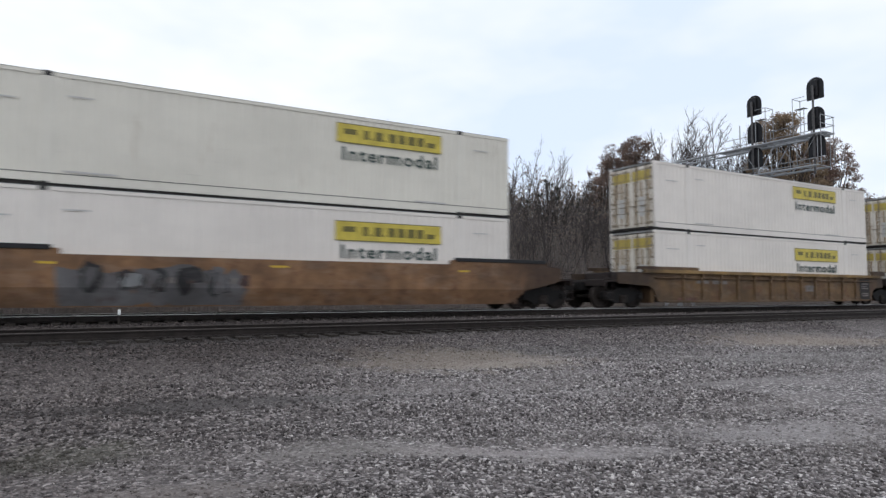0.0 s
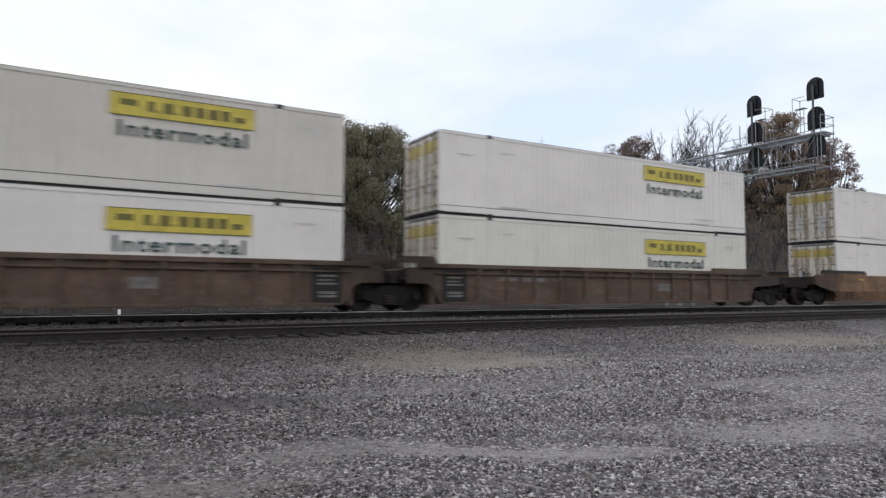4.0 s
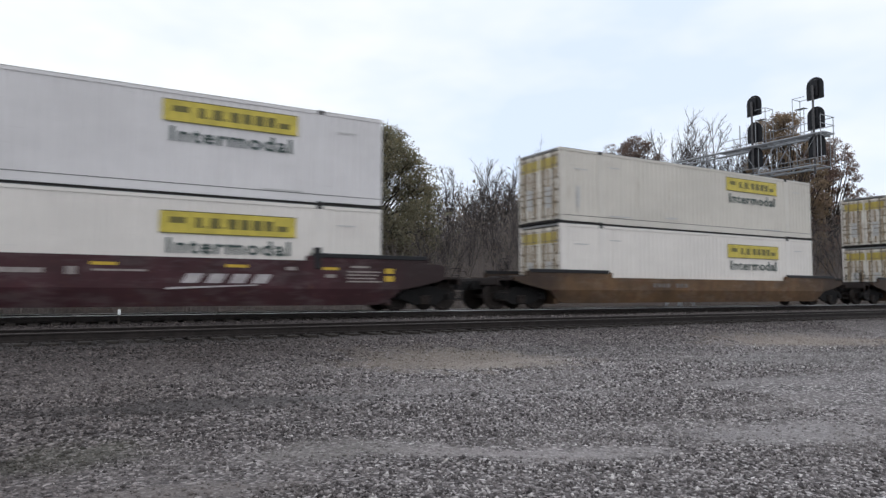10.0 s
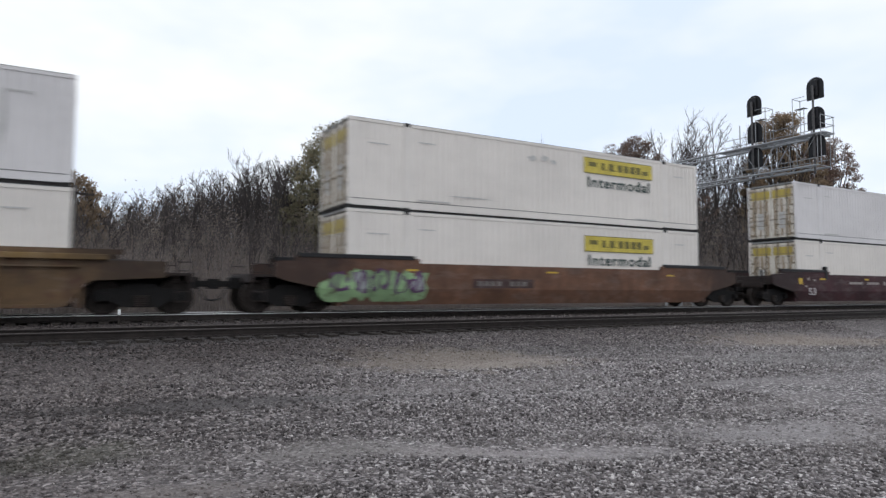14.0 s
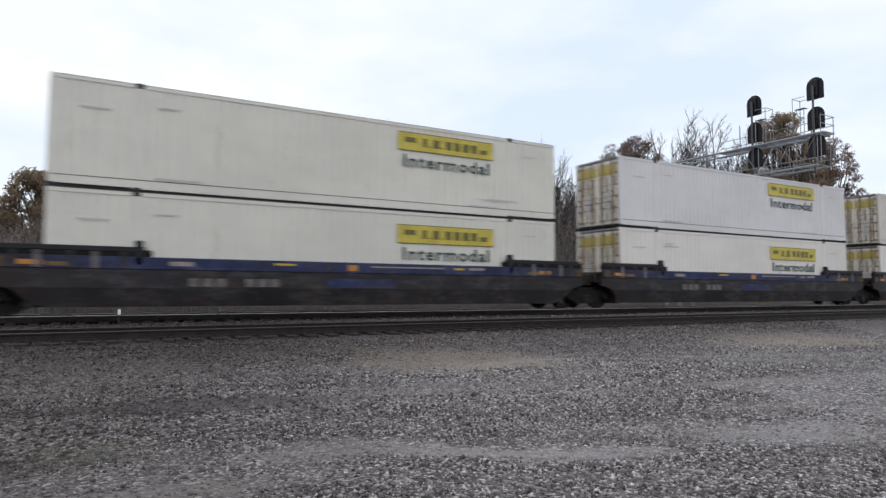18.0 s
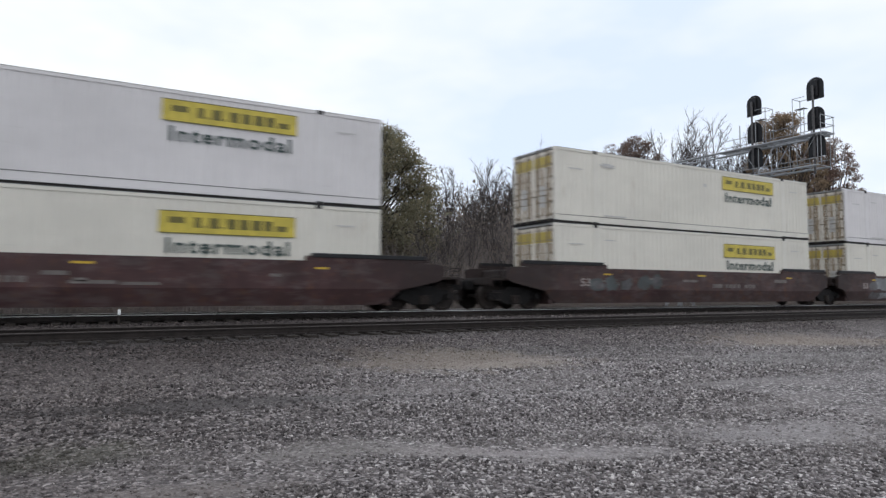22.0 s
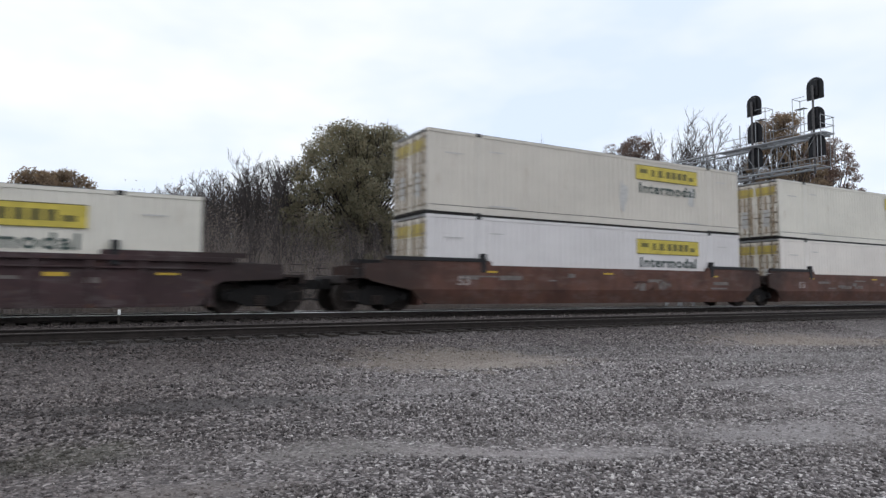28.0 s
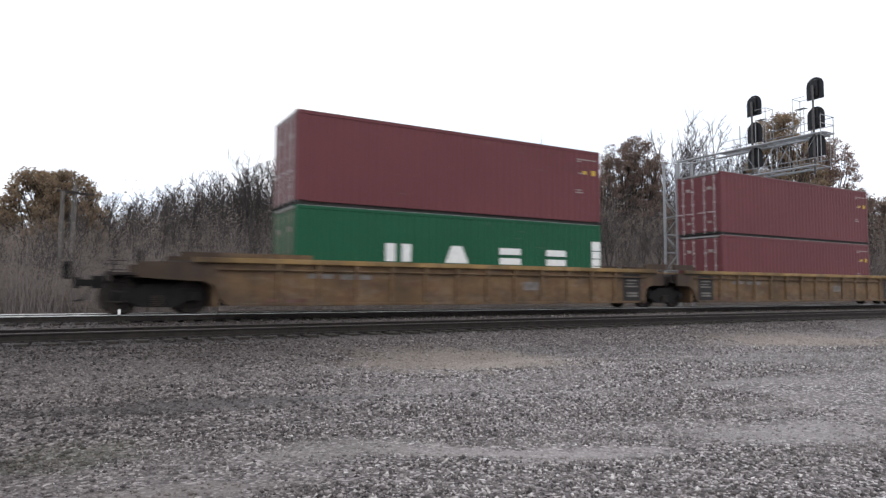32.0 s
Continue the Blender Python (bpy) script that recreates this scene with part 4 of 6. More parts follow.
def undergrowth():
    """Tangled stems and dry leaves along the wood edge, too many to count."""
    nr = np.random.default_rng(21)

    def band(name, label, y0, y1, n, h0, h1, wide, mat, leaf_n, leaf_mat, leaf_size):
        """Stems of h0 to h1 metres; where h1 is under 2, of those shares of the height at which the mass of the woods closes."""
        px = nr.uniform(-90, 1690, n)
        y = nr.uniform(y0, y1, n)
        x = y * np.tan(YAW + np.arctan((px - 784) / 1135.8))
        depth = x * math.sin(YAW) + y * math.cos(YAW)
        lim = (519 - np.interp(px, MASS_X, MASS_Y)) / 1135.8 * depth * 1.03 + 0.8
        if h1 > 2:
            h = np.minimum(nr.uniform(h0, h1, n) * (0.75 + 0.35 * np.sin(px / 47.0 + y)), lim)
        else:
            h = lim * nr.uniform(h0, h1, n) * (0.95 + 0.07 * np.sin(px / 23.0 + y))
        z = ground_z(x, y)
        lx, ly = nr.normal(0, 0.16, n) * h, nr.normal(0, 0.16, n) * h
        w = wide * nr.uniform(0.6, 1.4, n) * (depth / 45.0 if h1 < 2 else 1.0)
        a = nr.uniform(0, 3.14159, n)
        dx, dy = np.cos(a) * w, np.sin(a) * w
        # three-sided tapering stems
        b0 = np.stack([x + dx, y + dy, z - 0.1], -1)
        b1 = np.stack([x - dx, y + dy * 0.4, z - 0.1], -1)
        b2 = np.stack([x + dy, y - dx, z - 0.1], -1)
        tp = np.stack([x + lx, y + ly, z + h], -1)
        v = np.stack([b0, b1, b2, tp], 1).reshape(-1, 3)
        i = np.arange(n)[:, None] * 4
        f = np.concatenate([i + (0, 1, 3), i + (1, 2, 3), i + (2, 0, 3)])
        me = bpy.data.meshes.new(name)
        me.from_pydata(v.tolist(), [], f.tolist())
        me.materials.append(mat)
        tagged(new(name, me), label, "undergrowth", kind="stuff")
        m = nr.integers(0, n, leaf_n)
        t = nr.uniform(0.12, 1.0, leaf_n)[:, None] ** 0.8
        base = np.stack([x, y, z], -1)[m]
        tips = base + (tp[m] - base) * t
        lf = leaf_cloud(nr, tips, 3, leaf_size * np.repeat(depth[m] / 50.0 if h1 < 2 else np.ones(leaf_n), 3)[:, None], leaf_size * 4, leaf_mat)
        tagged(new(name + "_leaves", lf), label.replace("stems", "leaves"), "undergrowth", kind="stuff")
    band("brush", "tangled brown brush stems along the wood edge", 31.5, 37, 10500, 1.2, 4.2, 0.014, M["brush"], 42000, M["leaf_dry"], 0.036)
    band("thicket", "dark thicket stems deeper in the woods", 40, 54, 15000, 0.4, 0.95, 0.02, M["brush"], 42000, M["leaf_dry"], 0.07)
    band("far_wood", "dark far wood stems behind the trees", 58, 76, 14000, 0.6, 1.02, 0.02, M["brush"], 30000, M["leaf_dry"], 0.12)


undergrowth()

# ---- the train: units and loads ----
HALF53, HALF40, BOX_H = 8.077, 6.096, 2.893
FLOOR_Z = 0.35                                     # underside of the lower containers


def corrugated(length, z0, z1, y, pitch, depth, s, name, mat):
    """A side sheet with trapezoid ribs, its outer face towards s * y."""
    n = int(length / pitch)
    p = length / n
    xs, ds = [], []
    for i in range(n):
        x = -length / 2 + i * p
        xs += [x, x + p * 0.32, x + p * 0.46, x + p * 0.86]
        ds += [0, 0, depth, depth]
    xs.append(length / 2)
    ds.append(0)
    vs = [(x, s * (y - d), z) for x, d in zip(xs, ds) for z in (z0, z1)]
    vs += [(-length / 2, s * (y - 0.055), z) for z in (z0, z1)] + [(length / 2, s * (y - 0.055), z) for z in (z0, z1)]
    k = len(xs)
    fs = [(2 * i, 2 * i + 2, 2 * i + 3, 2 * i + 1) for i in range(k - 1)]
    fs.append((2 * k, 2 * k + 1, 2 * k + 3, 2 * k + 2))
    fs = [tuple(reversed(f)) for f in fs] if s > 0 else fs
    return MB().add(vs, fs).mesh(name, mat)


def box_frame(th, half, hy, key, paint, castings, cast_mat, rail_mat, low_rail, high_rail=0.11, seam=0.075):
    """Rails, posts, roof, floor and corner castings that every container has."""
    st = lambda n, f: stored((key, n), f)
    end_rail = low_rail - seam - 0.03                    # the end rails hang lower than the recess in the middle
    for s in (-1, 1):
        part("bottom_rail", st("br%d" % s, lambda: MB().prism([(-half, low_rail - end_rail), (-min(half - 0.3, 6.17), low_rail - end_rail), (-min(half - 0.3, 6.17), seam), (min(half - 0.3, 6.17), seam), (min(half - 0.3, 6.17), low_rail - end_rail), (half, low_rail - end_rail), (half, low_rail), (-half, low_rail)], min(s * hy, s * (hy - 0.06)), max(s * hy, s * (hy - 0.06))).mesh("bottom_rail", paint)), th)
        part("top_rail", st("tr%d" % s, lambda: MB().box(-half, half, min(s * hy, s * (hy - 0.06)), max(s * hy, s * (hy - 0.06)), BOX_H - high_rail, BOX_H - 0.012, 0.006).mesh("top_rail", rail_mat)), th)
        for e in (-1, 1):
            part("corner_post", st("cp%d%d" % (s, e), lambda: MB().box(min(e * half, e * (half - 0.16)), max(e * half, e * (half - 0.16)), min(s * (hy + 0.003), s * (hy - 0.12)), max(s * (hy + 0.003), s * (hy - 0.12)), 0.12, BOX_H - 0.12, 0.008).mesh("corner_post", paint)), th)
    part("roof", st("roof", lambda: MB().box(-half + 0.02, half - 0.02, -hy + 0.062, hy - 0.062, BOX_H - 0.07, BOX_H - 0.0115).box(-half, half, -hy - 0.004, hy + 0.004, BOX_H - 0.011, BOX_H).mesh("roof", M["roof"])), th)
    part("underframe", st("uf", lambda: MB().box(-half + 0.02, half - 0.02, -hy + 0.062, hy - 0.062, 0.073, 0.16).box(-half + 0.1, half - 0.1, -hy + 0.02, hy - 0.02, 0.002, 0.072).mesh("underframe", M["seam"])), th)
    part("front_wall", st("fw", lambda: MB().box(half - 0.06, half - 0.01, -hy + 0.125, hy - 0.125, 0.165, BOX_H - 0.12).mesh("front_wall", paint)), th)
    cast = st("cast", lambda: MB().box(-0.09, 0.09, -0.08, 0.08, -0.06, 0.06, 0.012).mesh("corner_casting", cast_mat))
    low_cast = stored("low_cast", lambda: MB().box(-0.09, 0.09, -0.08, 0.08, -0.06, 0.06, 0.012).mesh("corner_casting", M["casting"]))
    for x in castings:
        for s in (-1, 1):
            part("corner_casting", low_cast, th, pose(x, s * (hy - 0.07), 0.062), "black corner casting")
            part("corner_casting", cast, th, pose(x, s * (hy - 0.07), BOX_H - 0.06))


def sheet(key, rects, mat, t=0.004):
    """Thin plates in the xz plane with their face towards -y: (x0, x1, z0, z1)."""
    def make():
        mb = MB()
        for a, b, c, d in rects:
            mb.box(a, b, -t, 0, c, d)
        return mb.mesh("marking", mat)
    return stored(key, make)


def container53(tint, upper, style="", flip=False, sign=True):
    paint = M[tint]
    words = dict(cool="cool white", white="white", cream="cream-white", beige="beige-white", aged="aged blue-white")[tint]
    where = "on another container" if upper else "sitting in a well car"
    extra = " with rust stains" if style == "rusty" else (" with grey roof rail" if style == "railed" else "")
    th = thing("intermodal_container", "%s corrugated freight container%s %s" % (words, extra, where), "container", "white containers on the train")
    hy, key = 1.295, "c53" + tint + style
    box_frame(th, HALF53, hy, key, paint, (-8.0, 8.0), paint, M["rail_grey"] if style in ("rusty", "railed") else paint, 0.30, 0.2 if style == "railed" else 0.11)
    for s in (-1, 1):
        part("side_wall", stored((key, "sw", s), lambda: corrugated(2 * HALF53 - 0.32, 0.3, BOX_H - 0.11, hy - 0.004, 0.25, 0.032, s, "side_wall", paint)), th)
        for x in (-6.04, 6.04):
            post = part("lift_post", stored((key, "lp"), lambda: MB().box(-0.13, 0.13, 0, 0.055, 0.30, BOX_H - 0.11, 0.006).mesh("lift_post", paint)), th, pose(x, s * (hy + 0.002), 0, 0, 0, 0 if s < 0 else 180))
            for z in (0.05, BOX_H - 0.045):
                part("lift_casting", stored("lift_casting", lambda: MB().box(-0.1, 0.1, -0.012, 0.08, -0.065, 0.065, 0.012).mesh("lift_casting", M["casting"])), post, pose(0, 0, z), "black lifting casting")
            if style == "railed" and s < 0:
                part("post_stain", stored(("pst", round(x)), lambda: MB().box(-0.035, 0.035, -0.003, 0, 0.4, 2.75).mesh("post_stain", M["rail_grey"])), post, pose(0.1, -0.001, 0), "dark grey seam along the post")
            if style == "rusty" and s < 0:
                part("rust_stain", stored(("rust", round(x)), lambda: rust_sheet(31 + round(x))), post, pose(0, -0.003, 0), "brown rust stain running down the post")
    lift = 0.06 if upper else -0.1
    for s in (-1, 1):
        turn = 0 if s < 0 else 180
        k = -1 if flip else 1
        cx = k * 3.45
        y = s * (hy + 0.004)
        panel = part("logo_panel", stored("logo_panel", lambda: MB().box(-1.86, 1.86, -0.004, 0, -0.31, 0.31).mesh("logo_panel", M["logo_yellow"])), th, pose(cx, y, 2.26 + lift, 0, 0, turn), "yellow sign panel")
        bars = [(-1.86, 1.86, 0.285, 0.31), (-1.86, 1.86, -0.31, -0.285), (-1.62, -1.2, -0.03, 0.14), (1.3, 1.62, -0.14, 0.02)]
        bars += [(a, a + w, -0.14, h) for a, w, h in ((-0.95, 0.17, 0.15), (-0.72, 0.07, -0.07), (-0.56, 0.25, 0.15), (-0.25, 0.07, -0.07), (-0.08, 0.24, 0.15), (0.26, 0.25, 0.15), (0.6, 0.27, 0.15), (0.95, 0.24, 0.15))]
        part("logo_shape", sheet("logo_bars", bars, M["logo_dark"]), panel, pose(0, -0.004, 0), "dark plain shapes on the sign")
        if style == "" or not upper:
            part("lettering", lettering("word_intermodal", "Intermodal", 3.36, 0.42, M["letter"], 0.022, 1.12), th, pose(cx - 1.66 if s < 0 else cx + 1.66, y - s * 0.0 , 1.41 + lift, 0, 0, turn), "dark green lettering")
        grey = [(-5.6, -4.4, 0.36, 0.41), (-5.6, -5.0, 2.30, 2.34), (4.3, 5.5, 0.33, 0.38), (6.6, 7.2, 2.28, 2.32), (-7.4, -6.7, 2.1, 2.14)]
        if s < 0:
            for n, g in enumerate(grey):
                part("stencil_mark", sheet("stencil53_%d" % n, [g], M["stencil"]), th, pose(0, y, 0), "small grey stencilled mark")
        # thin strip that paints the shadow line of the seam above the bottom rail
        part("rail_seam", sheet("line53", [(-8.0, 8.0, 0.306, 0.328)], M["seam_shadow53"]), th, pose(0, y, 0, 0, 0, turn))
    doors(th, hy, HALF53, "c53", M["door_white"], M["door_bar"], M["door_yellow"], sign)
    return th


def rust_sheet(seed):
    rng = random.Random(seed)
    zs = np.linspace(-0.3, BOX_H - 0.1, 16)
    wide = [(0.05 + 0.10 * math.exp(-((z - 0.7) / 0.7) ** 2)) * rng.uniform(0.7, 1.2) for z in zs]
    pts = [(w, z) for w, z in zip(wide, zs)] + [(-w * rng.uniform(0.8, 1.1), z) for w, z in reversed(list(zip(wide, zs)))]
    mb = MB().prism(pts, -0.003, 0)
    return mb.mesh("rust_stain", M["rust_streak"])


def smudge(th, x, z, w, h, seed, mat="stencil"):
    """A ragged grey smear rubbed on to the near side of a container."""
    rng = random.Random(seed)
    pts = []
    for i in range(12):
        a = 2 * math.pi * i / 12
        k = rng.uniform(0.65, 1.2)
        pts.append((math.cos(a) * w * k, math.sin(a) * h * k))
    part("smudge", MB().prism(pts, -0.003, 0).mesh("smudge", M[mat]), th, pose(x, -1.2995, z), "ragged grey smear")


# smears on single loads: place along the side, height, half width and half height
SMEARS = {(13, 1): [(-0.9, 2.3, 0.2, 0.1), (-0.3, 2.35, 0.16, 0.12), (0.1, 2.25, 0.14, 0.09), (-3.6, 0.62, 0.9, 0.03)], (26, 1): [(0.9, 1.3, 0.22, 0.62), (4.9, 1.5, 0.2, 0.5)],
          (5, 0): [(2.9, 1.45, 0.12, 0.16), (1.9, 1.1, 0.1, 0.08)], (24, 0): [(1.0, 1.75, 0.14, 0.1)], (10, 1): [(-4.2, 2.0, 0.1, 0.22)], (4, 1): [(5.2, 0.55, 0.8, 0.03)],
          (14, 1): [(-1.6, 0.62, 0.5, 0.05), (6.6, 1.7, 0.05, 0.7)], (22, 1): [(5.0, 0.5, 0.8, 0.04), (-6.9, 2.5, 0.3, 0.05)], (8, 1): [(-5.3, 0.5, 0.9, 0.05), (6.0, 1.4, 0.06, 0.5)],
          (9, 1): [(-2.0, 0.5, 0.4, 0.05), (-7.2, 1.0, 0.1, 0.5)], (20, 1): [(0.4, 2.1, 0.1, 0.1), (-5.4, 2.4, 0.4, 0.06)], (17, 1): [(5.6, 0.6, 0.9, 0.04)], (16, 0): [(-5.2, 2.2, 0.6, 0.04), (2.3, 1.3, 0.12, 0.1)]}


def hinge_mesh(s, mat, strap):
    """A hinge leaf with six knuckles, one comb-shaped plate."""
    pts = [(1.2, 0.2)]
    for z in (0.32, 0.8, 1.28, 1.76, 2.24, 2.62):
        pts += [(1.17, z - 0.045), (1.0, z - 0.045), (0.98, z - 0.011), (strap, z - 0.011), (strap, z + 0.011), (0.98, z + 0.011), (1.0, z + 0.045), (1.17, z + 0.045)]
    pts = [(1.2, 0.2), (1.2, 2.7)] + [(1.17, 2.7)] + list(reversed(pts[1:])) + [(1.17, 0.2)]
    mb = MB().prism(pts, -0.046, -0.031)
    mb.v = [(p[1], s * p[0], p[2]) for p in mb.v]
    return mb.mesh("hinge_leaf", mat)


def doors(th, hy, half, key, paint, bar_mat, panel_mat, sign=True):
    for s in (-1, 1):
        d = part("door", stored((key, "door", s), lambda: MB().box(-0.03, 0.03, min(s * 0.008, s * (hy - 0.125)), max(s * 0.008, s * (hy - 0.125)), 0.17, BOX_H - 0.125, 0.008).mesh("door", paint)), th, pose(-half + 0.04, 0, 0))
        for y in (0.32, 0.86):
            def rod():
                mb = MB().tube((-0.055, 0, 0.1), (-0.055, 0, BOX_H - 0.06), 0.022, 0.022, 6)
                for z in (0.28, 0.85, 1.5, 2.1, 2.62):
                    mb.box(-0.075, -0.028, -0.06, 0.06, z - 0.03, z + 0.03, 0.006)
                mb.box(-0.085, -0.06, -0.02, 0.36, 1.05, 1.09)
                return mb.mesh("lock_rod", bar_mat)
            part("lock_rod", stored((key, "rod"), rod), d, pose(0, s * y, 0))
        part("hinge_leaf", stored((key, "hinge", s), lambda: hinge_mesh(s, bar_mat if panel_mat else paint, 0.1 if panel_mat else 0.9)), d)
        if panel_mat:
            for n, y in enumerate((0.2, 0.58, 0.98)):
                def stain(n=n):
                    rng = random.Random(60 + n)
                    zs = np.linspace(0.25, 2.12, 9)
                    pts = [(0.015 + 0.06 * rng.random(), z) for z in zs] + [(-0.015 - 0.06 * rng.random(), z) for z in reversed(zs)]
                    mb = MB().prism(pts, -0.036, -0.031)
                    mb.v = [(p[1], p[0], p[2]) for p in mb.v]
                    return mb.mesh("stain", M["door_stain"])
                part("stain", stored(("dstain", n), stain), d, pose(0, s * y, 0), "brown rust-water stain")
        if panel_mat and sign:
            part("door_sign", stored(("dsign", s), lambda: MB().box(-0.037, -0.031, min(s * 0.06, s * 1.08), max(s * 0.06, s * 1.08), 2.16, 2.58).mesh("door_sign", panel_mat)), d, None, "yellow sign strip on the door")
        if panel_mat:
            part("door_label", stored(("dlab", s), lambda: MB().box(-0.037, -0.031, min(s * 0.42, s * 0.74), max(s * 0.42, s * 0.74), 0.62, 1.45).mesh("door_label", M["stencil"])), d)
        else:
            for n, (y0, y1, z0, z1) in enumerate(((0.46, 0.7, 2.12, 2.26), (0.48, 0.66, 0.56, 0.68))):
                part("door_label", stored(("dlabw", s, n), lambda: MB().box(-0.037, -0.031, min(s * y0, s * y1), max(s * y0, s * y1), z0, z1).mesh("door_label", M["pale_mark"])), d)


def container40(colour, upper):
    paint = M["iso_" + colour]
    words = dict(red="oxide-red steel shipping container", green="green steel shipping container with white marks")[colour]
    th = thing("shipping_container", words + " " + ("on another container" if upper else "in a yellow well car"), "container", "coloured containers on the train")
    hy, key = 1.219, "c40" + colour
    box_frame(th, HALF40, hy, key, paint, (-6.0, 6.0), paint, paint, 0.17, 0.11, 0.12)
    for s in (-1, 1):
        part("side_wall", stored((key, "sw", s), lambda: corrugated(2 * HALF40 - 0.32, 0.17, BOX_H - 0.11, hy - 0.004, 0.276, 0.026, s, "side_wall", paint)), th)
        y, turn = s * (hy + 0.002), (0 if s < 0 else 180)
        if colour == "green":
            for i, x in enumerate((-2.68, -0.48, 1.75, 3.85)):
                def shape(i=i):
                    w, h = 0.46, 0.29
                    mb = MB()
                    if i == 0:
                        mb.box(-w, -w + 0.34, -0.006, 0, -h, h).box(w - 0.34, w, -0.006, 0, -h, h)
                    elif i == 1:
                        mb.prism([(-w, -h), (w, -h), (w * 0.45, h), (-w * 0.45, h)], -0.006, 0)
                    else:
                        mb.box(-w, w, -0.006, 0, 0.06, h).box(-w, w, -0.006, 0, -h, -0.06)
                    return mb.mesh("brand_shape", M["white_mark"])
                part("brand_shape", stored(("brand", i), shape), th, pose(x if s < 0 else -x, y, 1.55, 0, 0, turn), "large white plain shape")
            part("code_panel", sheet("code40", [(5.62, 6.06, 1.06, 1.28), (5.62, 6.06, 1.31, 1.56), (5.62, 6.06, 1.59, 1.86), (5.62, 6.06, 1.89, 2.24)], M["white_mark"]), th, pose(0, y, 0, 0, 0, turn), "white code panel")
            part("hazard_mark", sheet("haz40", [(5.66, 6.0, 0.74, 0.9)], M["reflector"]), th, pose(0, y, 0, 0, 0, turn))
        else:
            for n, g in enumerate([(4.9, 5.15, 2.42, 2.46), (4.9, 5.9, 2.5, 2.54), (5.0, 5.2, 1.95, 2.0), (4.85, 5.2, 1.2, 1.25), (4.85, 5.1, 1.3, 1.34)]):
                part("stencil_mark", sheet("sten40_%d" % n, [g], M["pale_mark"]), th, pose(0, y, 0, 0, 0, turn))
            for n, g in enumerate([(5.22, 5.40, 1.95, 2.08), (5.66, 5.85, 1.93, 2.12)]):
                part("hazard_mark", sheet("hazr40_%d" % n, [g], M["reflector"]), th, pose(0, y, 0, 0, 0, turn), "small yellow hazard label")
    doors(th, hy, HALF40, key, paint, M["iso_bar"] if colour == "red" else M["door_bar"], None)
    return th


# ---- well cars ----
TRUCK_X, COUPLER_X, WHEEL_R = 9.78, 11.78, 0.4826


def end_stations(e, ribbed=False):
    if ribbed:
        rise = [(7.9, 0.22, 1.55), (8.1, 0.28, 1.55), (8.25, 0.5, 1.55), (8.4, 0.78, 1.55), (8.62, 0.9, 1.55)]
        return rise + ([(9.35, 0.92, 1.5)] if e == "joint" else [(9.6, 0.95, 1.55), (10.35, 1.0, 1.48)])
    rise = [(7.9, 0.22), (8.15, 0.27), (8.45, 0.44), (8.7, 0.68)]
    if e == "joint":
        return [(x, z, 1.55) for x, z in rise] + [(8.9, 0.8, 1.55), (9.3, 0.9, 1.5)]
    return [(x, z, 1.55) for x, z in rise] + [(9.3, 0.8, 1.55), (10.1, 0.97, 1.53), (10.35, 1.08, 1.48)]


def sill_mesh(front, rear, s, mat, top=1.55):
    st = [(-x, a, b) for x, a, b in reversed(end_stations(rear))] + [(-5.0, 0.22, top), (0, 0.22, top), (5.0, 0.22, top)] + end_stations(front)
    vs, fs = [], []
    for x, zb, zt in st:
        zt = min(zt, top)
        zm = min(max(zb, 0.72), zt)
        yo = 1.47 - 0.14 * min(max((0.72 - zb) / 0.5, 0), 1)
        vs += [(x, s * yo, zb), (x, s * 1.47, zm), (x, s * 1.47, zt), (x, s * 1.335, zt), (x, s * (1.335 if zb > 0.5 else 1.302), zb)]
    for i in range(len(st) - 1):
        for k in range(5):
            f = (5 * i + k, 5 * i + 5 + k, 5 * i + 5 + (k + 1) % 5, 5 * i + (k + 1) % 5)
            fs.append(f if s < 0 else tuple(reversed(f)))
    fs += [tuple(range(5)), tuple(reversed(range(5 * len(st) - 5, 5 * len(st))))]
    return MB().add(vs, fs).mesh("side_sill", mat)


